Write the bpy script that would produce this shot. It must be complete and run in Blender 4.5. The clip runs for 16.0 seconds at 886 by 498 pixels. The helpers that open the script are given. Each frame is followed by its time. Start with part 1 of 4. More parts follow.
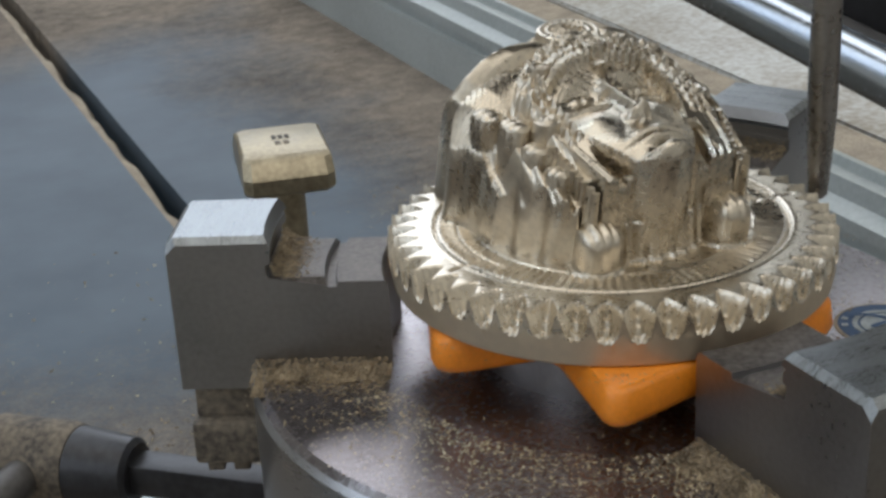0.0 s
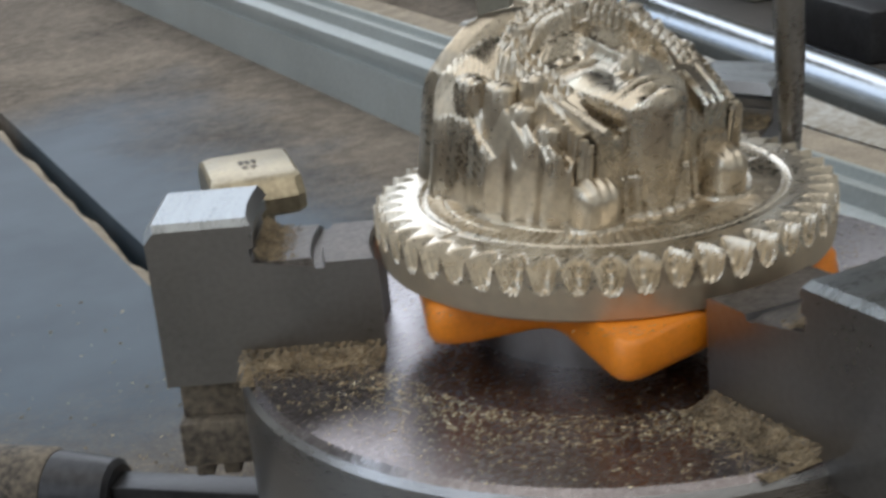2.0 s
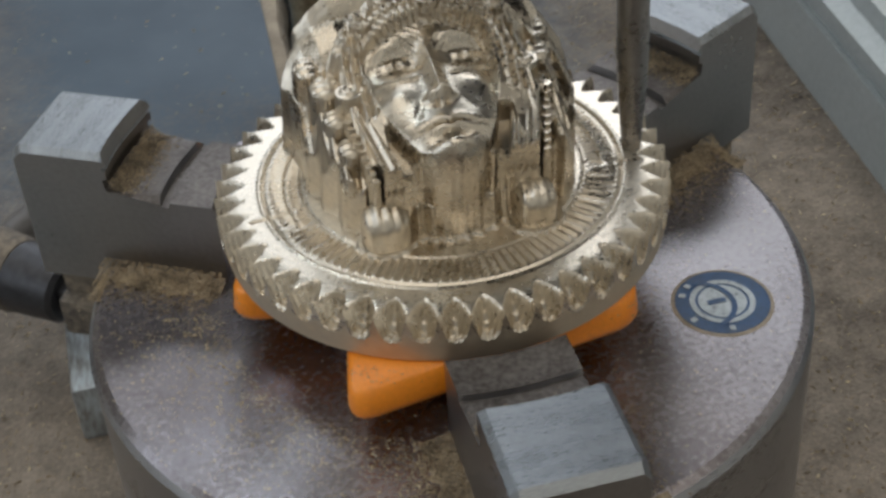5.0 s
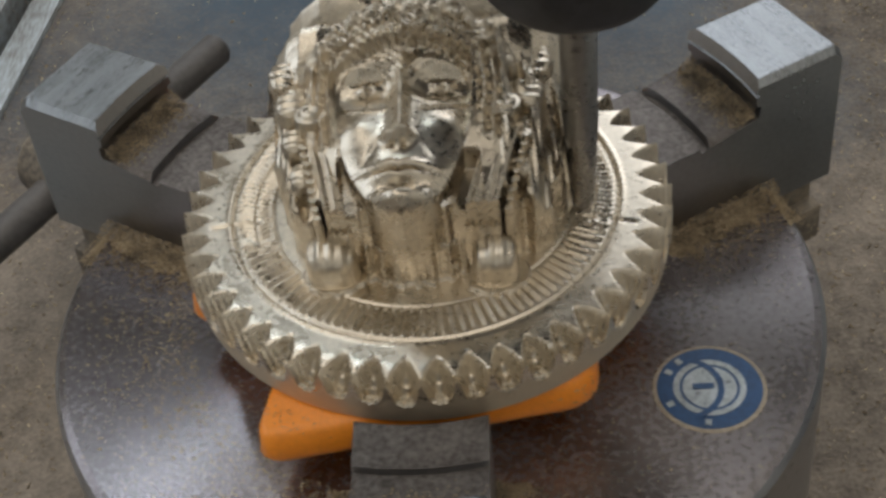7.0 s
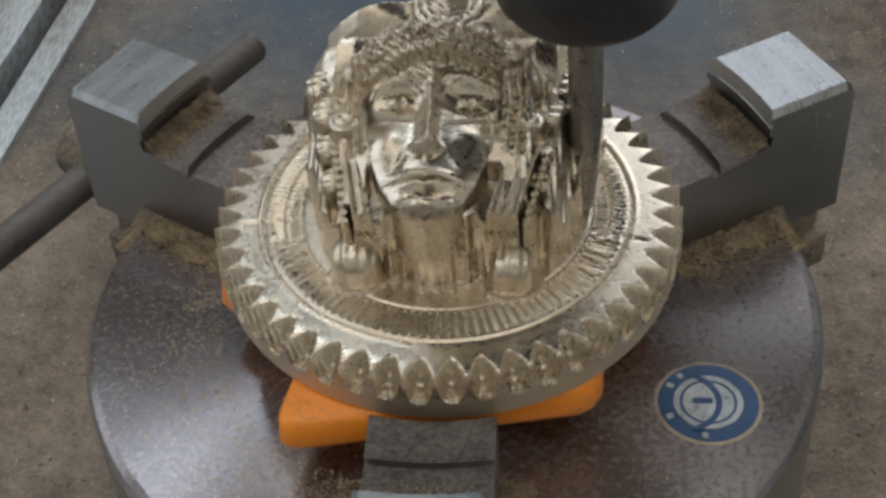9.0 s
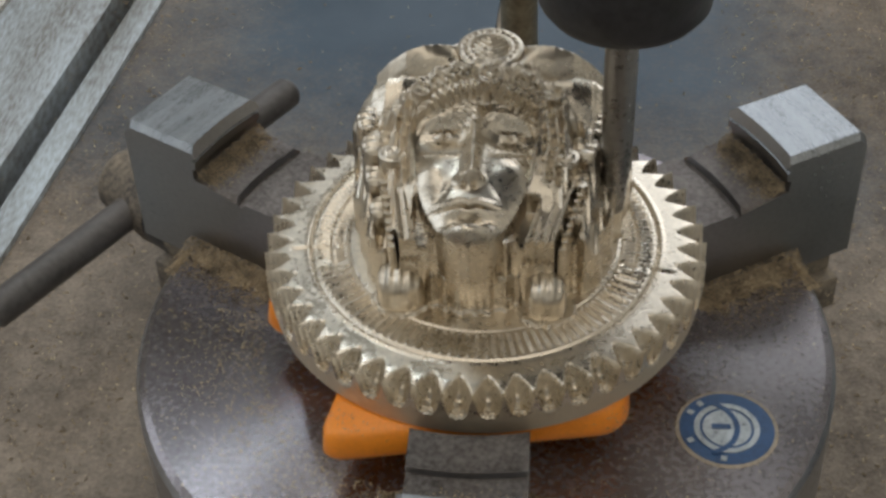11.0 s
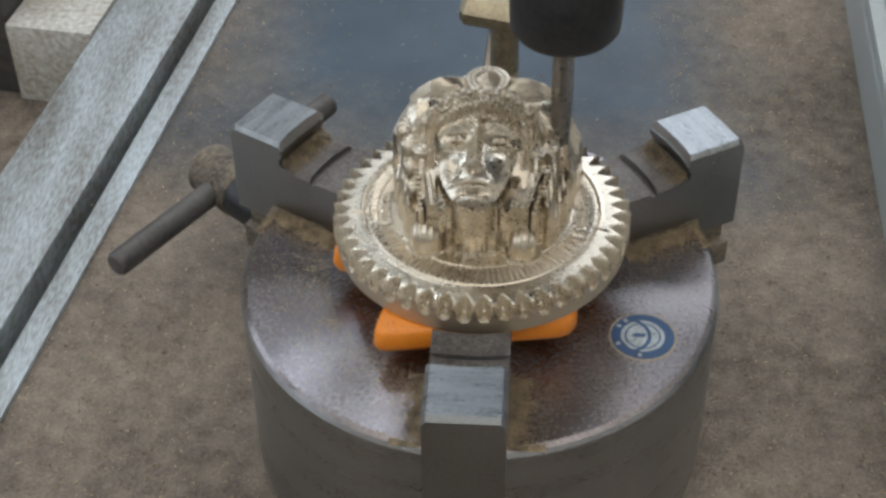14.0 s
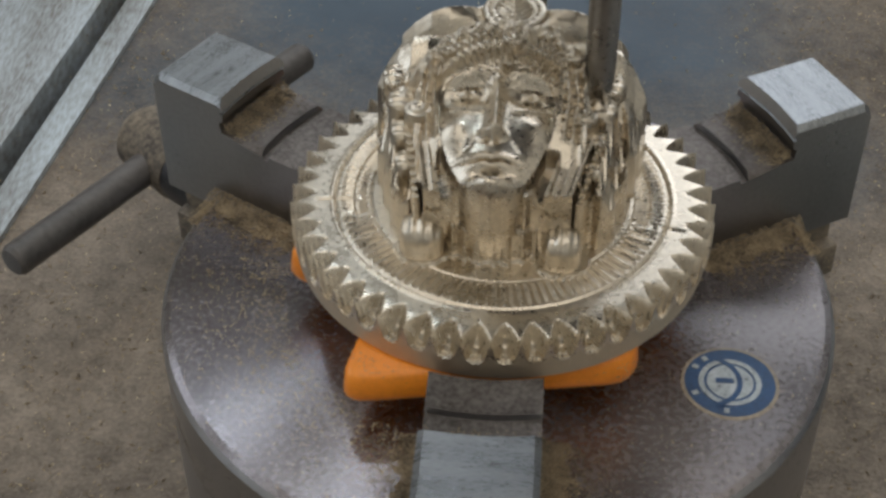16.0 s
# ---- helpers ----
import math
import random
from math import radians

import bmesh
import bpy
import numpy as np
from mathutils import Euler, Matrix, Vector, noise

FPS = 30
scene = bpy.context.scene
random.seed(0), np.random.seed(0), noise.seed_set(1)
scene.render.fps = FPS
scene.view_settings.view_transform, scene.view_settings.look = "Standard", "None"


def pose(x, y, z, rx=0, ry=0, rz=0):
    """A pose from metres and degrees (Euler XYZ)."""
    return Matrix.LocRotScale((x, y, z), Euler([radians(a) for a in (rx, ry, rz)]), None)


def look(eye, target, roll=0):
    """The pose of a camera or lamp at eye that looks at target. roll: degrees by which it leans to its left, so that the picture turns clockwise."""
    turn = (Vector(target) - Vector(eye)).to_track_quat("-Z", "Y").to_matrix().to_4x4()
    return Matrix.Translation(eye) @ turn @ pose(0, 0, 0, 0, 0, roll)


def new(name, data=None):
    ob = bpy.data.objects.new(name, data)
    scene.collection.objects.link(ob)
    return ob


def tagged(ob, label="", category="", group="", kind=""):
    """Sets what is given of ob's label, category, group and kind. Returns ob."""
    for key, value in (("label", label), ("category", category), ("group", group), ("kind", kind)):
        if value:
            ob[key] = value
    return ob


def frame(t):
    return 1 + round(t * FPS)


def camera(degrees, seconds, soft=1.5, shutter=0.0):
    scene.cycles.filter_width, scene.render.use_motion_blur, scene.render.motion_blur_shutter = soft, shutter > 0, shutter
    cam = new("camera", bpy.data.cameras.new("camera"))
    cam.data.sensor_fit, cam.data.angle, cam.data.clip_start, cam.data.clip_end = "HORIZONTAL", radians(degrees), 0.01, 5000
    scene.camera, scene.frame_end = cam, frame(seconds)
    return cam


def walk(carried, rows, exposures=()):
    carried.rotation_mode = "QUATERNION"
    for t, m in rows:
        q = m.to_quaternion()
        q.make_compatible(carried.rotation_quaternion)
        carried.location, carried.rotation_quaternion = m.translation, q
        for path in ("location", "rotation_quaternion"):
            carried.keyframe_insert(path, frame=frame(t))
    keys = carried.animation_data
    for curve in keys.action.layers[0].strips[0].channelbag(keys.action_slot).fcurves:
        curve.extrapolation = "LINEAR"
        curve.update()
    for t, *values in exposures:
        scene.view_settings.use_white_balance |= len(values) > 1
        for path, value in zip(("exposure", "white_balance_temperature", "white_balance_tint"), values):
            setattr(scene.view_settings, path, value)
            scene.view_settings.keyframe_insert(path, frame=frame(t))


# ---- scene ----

RAIL = 0.043          # chuck face above the machine bed


PATH = [
    (0.0, -0.08300, -0.12833, 0.11998, 66.73, 2.83, -27.26),
    (0.5, -0.08471, -0.12869, 0.11270, 69.26, 4.72, -29.08),
    (1.0, -0.08550, -0.12868, 0.10769, 71.53, 5.20, -30.46),
    (1.5, -0.08586, -0.12920, 0.10728, 71.69, 5.45, -31.21),
    (2.0, -0.08676, -0.12535, 0.10688, 69.91, 5.17, -30.06),
    (2.5, -0.08251, -0.11999, 0.11409, 67.62, 6.28, -28.77),
    (3.0, -0.07615, -0.12047, 0.11840, 64.81, 6.28, -28.07),
    (3.5, -0.07368, -0.12245, 0.12629, 62.14, 5.36, -26.92),
    (4.0, -0.06095, -0.12581, 0.13368, 59.54, 3.05, -25.14),
    (4.2, -0.05423, -0.12851, 0.13788, 57.84, 2.90, -23.86),
    (6.3, 0.00178, -0.12058, 0.15997, 46.21, 4.61, -1.04),
    (6.5, 0.00305, -0.11738, 0.15794, 46.44, 4.66, -0.69),
    (7.0, 0.01160, -0.11012, 0.15770, 45.67, 4.97, 0.38),
    (7.5, 0.01519, -0.11028, 0.15543, 45.89, 4.71, 1.13),
    (8.0, 0.01408, -0.11127, 0.15644, 45.64, 3.94, 1.30),
    (8.5, 0.01059, -0.11172, 0.15824, 45.83, 2.88, 1.78),
    (9.0, 0.01175, -0.11487, 0.16362, 45.76, 3.05, 3.08),
    (9.5, 0.01101, -0.11951, 0.16605, 46.11, 2.87, 3.93),
    (11.8, 0.00731, -0.13433, 0.16964, 48.86, 0.76, 3.72),
    (12.0, 0.00793, -0.14572, 0.18117, 48.43, 0.57, 3.70),
    (12.5, 0.01108, -0.18070, 0.20904, 48.85, 0.63, 3.71),
    (13.0, 0.01049, -0.18995, 0.21560, 48.81, 0.40, 3.80),
    (13.5, 0.00847, -0.18946, 0.21681, 48.51, 0.23, 4.06),
    (14.0, 0.00853, -0.18941, 0.21593, 48.54, 0.70, 3.78),
    (14.5, 0.00936, -0.18240, 0.20896, 48.57, 0.93, 4.01),
    (15.0, 0.00589, -0.14549, 0.17743, 48.49, 0.39, 4.28),
    (15.5, 0.00529, -0.13255, 0.16922, 48.04, 0.47, 4.35),
    (16.0, 0.00445, -0.13260, 0.16912, 47.82, 0.17, 4.54),
]

cam = camera(32.38, 16.0, soft=3.0, shutter=0.4)
walk(cam, [(t, pose(x, y, z, rx, ry, rz)) for t, x, y, z, rx, ry, rz in PATH],
     ((0.0, 0.09, 6350, 9.5), (1.2, 0.13, 6350, 9.5), (4.2, 0.10, 6360, 9.5), (6.3, 0.0, 6730, 11.0), (9.7, 0.02, 6710, 11.0), (11.8, 0.08, 6540, 10.0), (12.4, 0.30, 6410, 10.0),
      (14.6, 0.29, 6410, 10.0), (15.3, 0.03, 6580, 10.5), (16.0, 0.02, 6630, 10.5)))


# ---- light ----
def area_lamp(name, m, sx, sy, watts, colour):
    data = bpy.data.lights.new(name, "AREA")
    data.shape, data.size, data.size_y, data.energy, data.color = "RECTANGLE", sx, sy, watts, colour
    ob = new(name, data)
    ob.matrix_world = m
    return ob


world = bpy.data.worlds.new("sky")
scene.world = world
world.use_nodes = True
wn = world.node_tree.nodes
sky = wn.new("ShaderNodeTexSky")
sky.sky_type, sky.sun_disc, sky.sun_elevation, sky.sun_rotation = "NISHITA", False, radians(40), radians(20)
world.node_tree.links.new(sky.outputs[0], wn["Background"].inputs[0])
wn["Background"].inputs[1].default_value = 0.1
# daylight in the window openings; side pair and ceiling panel are added, unseen fill
area_lamp("window_daylight", look((0.48, 1.66, 0.98), (0.0, 0.0, 0.25)), 1.42, 1.05, 7.4, (0.82, 0.91, 1.0))
# two unseen side windows, added for overall brightness
area_lamp("side_fill", look((-1.66, 0.55, 0.95), (0.0, 0.0, 0.2)), 0.62, 0.9, 3.3, (0.86, 0.93, 1.0))
area_lamp("side_fill", look((-1.66, -0.40, 0.95), (0.0, 0.0, 0.2)), 0.62, 0.9, 3.3, (0.86, 0.93, 1.0))
# no such lamp known: a broad panel added to lift the whole room
area_lamp("ceiling_fill", look((0.1, -0.3, 1.76), (0.1, -0.3, 0.0)), 2.6, 2.4, 20.6, (1.0, 0.955, 0.885))
for x, y in ((-0.62, 1.22), (-0.30, 1.02)):
    area_lamp("ceiling_lamp", look((x, y, 1.74), (0, 0, 0.04)), 0.16, 0.09, 1.3, (0.72, 0.86, 1.0))


# ---- materials ----
def material(name, colour, rough=0.5, metal=0.0, spread=0.25, scale=40.0, fine=600.0, bump=0.0, bump_scale=900.0,
             rough_spread=0.12, aniso=0.0, stretch=(1, 1, 1), second=None, coat=0.0):
    """A surface with colour and gloss varied at two scales, and fine relief."""
    mat = bpy.data.materials.new(name)
    mat.use_nodes = True
    nt = mat.node_tree
    n, l = nt.nodes, nt.links
    b = n["Principled BSDF"]
    b.inputs["Metallic"].default_value = metal
    b.inputs["Anisotropic"].default_value = aniso
    b.inputs["Coat Weight"].default_value = coat
    tc = n.new("ShaderNodeTexCoord")
    mp = n.new("ShaderNodeMapping")
    mp.inputs["Scale"].default_value = stretch
    l.new(tc.outputs["Object"], mp.inputs[0])

    def noise_at(sc, detail=4.0):
        t = n.new("ShaderNodeTexNoise")
        t.inputs["Scale"].default_value, t.inputs["Detail"].default_value = sc, detail
        l.new(mp.outputs[0], t.inputs["Vector"])
        return t.outputs[0]

    a, f = noise_at(scale), noise_at(fine, 3.0)
    mix = n.new("ShaderNodeMath")
    mix.operation = "ADD"
    l.new(a, mix.inputs[0]), l.new(f, mix.inputs[1])
    half = n.new("ShaderNodeMath")
    half.operation, half.inputs[1].default_value = "MULTIPLY", 0.5
    l.new(mix.outputs[0], half.inputs[0])
    ramp = n.new("ShaderNodeValToRGB")
    lo = tuple(c * (1 - spread) for c in colour) if second is None else second
    hi = tuple(min(1.0, c * (1 + spread)) for c in colour)
    ramp.color_ramp.elements[0].position, ramp.color_ramp.elements[1].position = 0.36, 0.64
    ramp.color_ramp.elements[0].color, ramp.color_ramp.elements[1].color = (*lo, 1), (*hi, 1)
    l.new(half.outputs[0], ramp.inputs[0])
    l.new(ramp.outputs[0], b.inputs["Base Color"])
    rr = n.new("ShaderNodeMapRange")
    rr.inputs["From Min"].default_value, rr.inputs["From Max"].default_value = 0.3, 0.7
    rr.inputs["To Min"].default_value, rr.inputs["To Max"].default_value = max(0.03, rough - rough_spread), min(1, rough + rough_spread)
    l.new(half.outputs[0], rr.inputs[0])
    l.new(rr.outputs[0], b.inputs["Roughness"])
    if bump:
        bp = n.new("ShaderNodeBump")
        bp.inputs["Strength"].default_value, bp.inputs["Distance"].default_value = bump, 0.0003
        l.new(noise_at(bump_scale, 3.0), bp.inputs["Height"])
        l.new(bp.outputs[0], b.inputs["Normal"])
    return mat


def turned_steel(name):
    """The chuck's face: lathe-turned steel whose gloss runs round the axis, with brownish oil film."""
    mat = material(name, (0.31, 0.288, 0.295), 0.27, 1.0, 0.14, 45, 1400, 0.03, 1500, 0.05, aniso=0.93, second=(0.19, 0.168, 0.17))
    n, l = mat.node_tree.nodes, mat.node_tree.links
    tan = n.new("ShaderNodeTangent")
    tan.direction_type, tan.axis = "RADIAL", "Z"
    l.new(tan.outputs[0], n["Principled BSDF"].inputs["Tangent"])
    n["Principled BSDF"].inputs["Anisotropic Rotation"].default_value = 0.25
    return mat


def dusty_bed(name):
    """Slate-blue bed under patches of brass and wood-coloured milling dust."""
    mat = bpy.data.materials.new(name)
    mat.use_nodes = True
    n, l = mat.node_tree.nodes, mat.node_tree.links
    b = n["Principled BSDF"]
    geo = n.new("ShaderNodeNewGeometry")

    def math_node(op, *vals):
        m = n.new("ShaderNodeMath")
        m.operation = op
        for i, v in enumerate(vals):
            if isinstance(v, (int, float)):
                m.inputs[i].default_value = v
            else:
                l.new(v, m.inputs[i])
        return m.outputs[0]

    def noise_at(sc, detail=5.0, rough=0.6):
        t = n.new("ShaderNodeTexNoise")
        t.inputs["Scale"].default_value, t.inputs["Detail"].default_value, t.inputs["Roughness"].default_value = sc, detail, rough
        l.new(geo.outputs["Position"], t.inputs["Vector"])
        return t.outputs[0]

    xyz = n.new("ShaderNodeSeparateXYZ")
    l.new(geo.outputs["Position"], xyz.inputs[0])
    ax = math_node("SUBTRACT", math_node("ABSOLUTE", math_node("ADD", xyz.outputs[0], 0.010)), 0.058)
    ay = math_node("SUBTRACT", math_node("ABSOLUTE", math_node("SUBTRACT", xyz.outputs[1], 0.205)), 0.112)
    edge = math_node("DIVIDE", math_node("MAXIMUM", ax, ay), 0.026)
    big = math_node("MULTIPLY", math_node("SUBTRACT", noise_at(22, 6, 0.62), 0.5), 3.0)
    grain = math_node("MULTIPLY", math_node("SUBTRACT", noise_at(900, 2), 0.5), 1.6)
    cover = n.new("ShaderNodeMapRange")
    cover.inputs["From Min"].default_value, cover.inputs["From Max"].default_value = -0.9, 0.9
    l.new(math_node("ADD", math_node("ADD", edge, big), grain), cover.inputs[0])
    dust = n.new("ShaderNodeValToRGB")
    for e, (p, c) in zip(dust.color_ramp.elements, ((0.37, (0.070, 0.059, 0.049, 1)), (0.64, (0.325, 0.277, 0.225, 1)))):
        e.position, e.color = p, c
    l.new(math_node("ADD", math_node("ADD", math_node("MULTIPLY", noise_at(15, 9, 0.74), 0.56), math_node("MULTIPLY", noise_at(240, 3), 0.18)), math_node("MULTIPLY", noise_at(1400, 2), 0.26)), dust.inputs[0])
    plate = n.new("ShaderNodeValToRGB")
    for e, (p, c) in zip(plate.color_ramp.elements, ((0.35, (0.041, 0.066, 0.094, 1)), (0.7, (0.068, 0.100, 0.134, 1)))):
        e.position, e.color = p, c
    l.new(noise_at(30), plate.inputs[0])
    mix = n.new("ShaderNodeMix")
    mix.data_type = "RGBA"
    l.new(cover.outputs[0], mix.inputs["Factor"]), l.new(plate.outputs[0], mix.inputs["A"]), l.new(dust.outputs[0], mix.inputs["B"])
    l.new(mix.outputs["Result"], b.inputs["Base Color"])
    l.new(math_node("ADD", math_node("MULTIPLY", cover.outputs[0], 0.40), 0.52), b.inputs["Roughness"])
    b.inputs["Specular IOR Level"].default_value = 0.35
    bp = n.new("ShaderNodeBump")
    bp.inputs["Distance"].default_value = 0.0005
    l.new(math_node("MULTIPLY", cover.outputs[0], 0.6), bp.inputs["Strength"])
    l.new(noise_at(1600, 2), bp.inputs["Height"])
    l.new(bp.outputs[0], b.inputs["Normal"])
    return mat


STEEL = material("ground_steel", (0.285, 0.278, 0.276), 0.36, 1.0, 0.12, 90, 1500, 0.10, 2500)
STEEL_TOP = material("lapped_steel", (0.275, 0.29, 0.30), 0.31, 1.0, 0.28, 60, 1500, 0.25, 1300, 0.12, stretch=(9, 1, 1))
STEEL_DIRTY = material("dirty_steel", (0.15, 0.135, 0.125), 0.5, 0.7, 0.4, 250, 1800, 0.3, 1500, second=(0.06, 0.05, 0.043))
BLACKED = material("blackened_steel", (0.05, 0.05, 0.054), 0.42, 0.6, 0.3, 120, 900, 0.15, 1200)
DARK_IRON = material("dark_iron", (0.10, 0.094, 0.09), 0.5, 0.3, 0.3, 120, 900, 0.2, 1200)
DUSTED_IRON = material("dusty_blackened_iron", (0.20, 0.168, 0.128), 0.7, 0.2, 0.35, 140, 1200, 0.4, 1400, second=(0.04, 0.036, 0.034))
CHUCK_FACE = turned_steel("turned_steel")
CHUCK_SIDE = material("chuck_side_steel", (0.36, 0.36, 0.37), 0.33, 1.0, 0.10, 40, 900, 0.05, 1600, stretch=(1, 1, 6))
BRASS = material("milled_brass", (0.625, 0.56, 0.46), 0.30, 1.0, 0.16, 150, 1600, 0.08, 1500, 0.11)
BRASS_SIDE = material("turned_brass", (0.58, 0.50, 0.38), 0.55, 0.75, 0.10, 60, 900, 0.10, 1500)
BRONZE = material("bolt_brass", (0.35, 0.30, 0.21), 0.38, 0.85, 0.30, 160, 1100, 0.35, 1500)
ORANGE = material("orange_plastic", (0.86, 0.27, 0.018), 0.38, 0.0, 0.10, 120, 2200, 0.08, 2500, coat=0.15)
CARBIDE = material("carbide", (0.30, 0.29, 0.28), 0.30, 1.0, 0.15, 200, 1500, 0.05, 2500)
GLINT = material("bright_brass_chips", (0.78, 0.66, 0.44), 0.35, 0.8, 0.25, 500, 4000)
TAN_DUST = material("tan_dust", (0.36, 0.31, 0.245), 0.9, 0.0, 0.3, 180, 1800, 0.8, 1600)
CHIP = material("brass_chips", (0.37, 0.295, 0.195), 0.5, 0.4, 0.5, 500, 4000, second=(0.10, 0.078, 0.054))
ALU = material("anodised_aluminium", (0.42, 0.455, 0.455), 0.5, 0.2, 0.12, 30, 900, 0.06, 1500)
ALU_EDGE = material("bright_aluminium", (0.40, 0.455, 0.49), 0.42, 0.35, 0.25, 28, 700, 0.25, 1500, second=(0.19, 0.18, 0.16), stretch=(3, 0.6, 1))
CHROME = material("hardened_rod", (0.37, 0.40, 0.43), 0.23, 1.0, 0.06, 30, 600)
WHITE = material("white_enamel", (0.60, 0.62, 0.62), 0.45, 0.0, 0.22, 24, 700, 0.1, 900, second=(0.34, 0.30, 0.24))
BEIGE = material("beige_enamel", (0.34, 0.33, 0.27), 0.5, 0.0, 0.2, 30, 700, 0.1, 900)
DARK = material("machine_casting", (0.07, 0.066, 0.063), 0.6, 0.0, 0.35, 20, 400, 0.2, 600)
BLUE = material("sticker_blue", (0.013, 0.06, 0.16), 0.4, 0.0, 0.25, 300, 2500)
SILVER = material("sticker_silver", (0.36, 0.40, 0.42), 0.35, 0.3, 0.3, 500, 2500)
BED = dusty_bed("dusty_bed")
# unseen room surfaces, made paler to throw more light back
WALLPAINT = material("wall_paint", (0.72, 0.71, 0.68), 0.8, 0.0, 0.15, 3, 60)
FLOORPAINT = material("concrete_floor", (0.24, 0.235, 0.225), 0.8, 0.0, 0.3, 4, 80)


# ---- mesh helpers ----
def link_mesh(name, verts, faces, mat, parent=None, label="", smooth=False):
    me = bpy.data.meshes.new(name)
    me.from_pydata([tuple(v) for v in verts], [], faces)
    me.validate()
    me.update()
    ob = new(name, me)
    me.materials.append(mat)
    if smooth:
        me.shade_smooth()
    if parent:
        ob.parent = parent
    if label:
        tagged(ob, label)
    return ob


def part(name, bm, mat, parent=None, label="", smooth=None):
    """Links a bmesh as one mesh object under a thing or part. smooth: degrees below which edges are smooth."""
    me = bpy.data.meshes.new(name)
    bmesh.ops.recalc_face_normals(bm, faces=bm.faces)
    if smooth is not None:
        for f in bm.faces:
            f.smooth = True
        for e in bm.edges:
            e.smooth = len(e.link_faces) == 2 and e.calc_face_angle(0) < radians(smooth)
    bm.to_mesh(me)
    bm.free()
    me.materials.append(mat)
    ob = new(name, me)
    if parent:
        ob.parent = parent
    if label:
        tagged(ob, label)
    return ob


def empty(name, m=None):
    ob = new(name)
    ob.empty_display_size = 0.01
    if m is not None:
        ob.matrix_world = m
    return ob


def add_box(bm, lo, hi, bevel=0.0, m=None, segments=2):
    made = bmesh.ops.create_cube(bm, size=1.0)["verts"]
    for v in made:
        v.co = Vector([lo[i] + (v.co[i] + 0.5) * (hi[i] - lo[i]) for i in range(3)])
    if bevel:
        edges = {e for v in made for e in v.link_edges}
        out = bmesh.ops.bevel(bm, geom=list(edges), offset=bevel, segments=segments, affect="EDGES", profile=0.6)
        made = list({v for f in out["faces"] for v in f.verts} | {v for v in made if v.is_valid})
    if m is not None:
        bmesh.ops.transform(bm, matrix=m, verts=made)
    return made


def box(name, lo, hi, mat, parent=None, bevel=0.0, m=None, label=""):
    bm = bmesh.new()
    add_box(bm, lo, hi, bevel, m)
    return part(name, bm, mat, parent, label, 40 if bevel else None)


def add_lathe(bm, profile, n=96, m=None):
    """Turns (r, z) pairs about z."""
    rings = []
    for r, z in profile:
        if r < 1e-7:
            rings.append([bm.verts.new((0, 0, z))])
        else:
            rings.append([bm.verts.new((r * math.cos(math.tau * k / n), r * math.sin(math.tau * k / n), z)) for k in range(n)])
    for a, b in zip(rings, rings[1:]):
        for k in range(n):
            j = (k + 1) % n
            q = [a[k % len(a)], a[j % len(a)], b[j % len(b)], b[k % len(b)]]
            q = list(dict.fromkeys(q))
            if len(q) > 2:
                bm.faces.new(q)
    if m is not None:
        bmesh.ops.transform(bm, matrix=m, verts=[v for r in rings for v in r])


def lathe(name, profile, mat, parent=None, n=96, m=None, label="", smooth=35):
    bm = bmesh.new()
    add_lathe(bm, profile, n, m)
    return part(name, bm, mat, parent, label, smooth)


def axis_pose(a, b):
    """A pose at a whose z points to b."""
    return Matrix.Translation(a) @ (Vector(b) - Vector(a)).to_track_quat("Z", "Y").to_matrix().to_4x4()


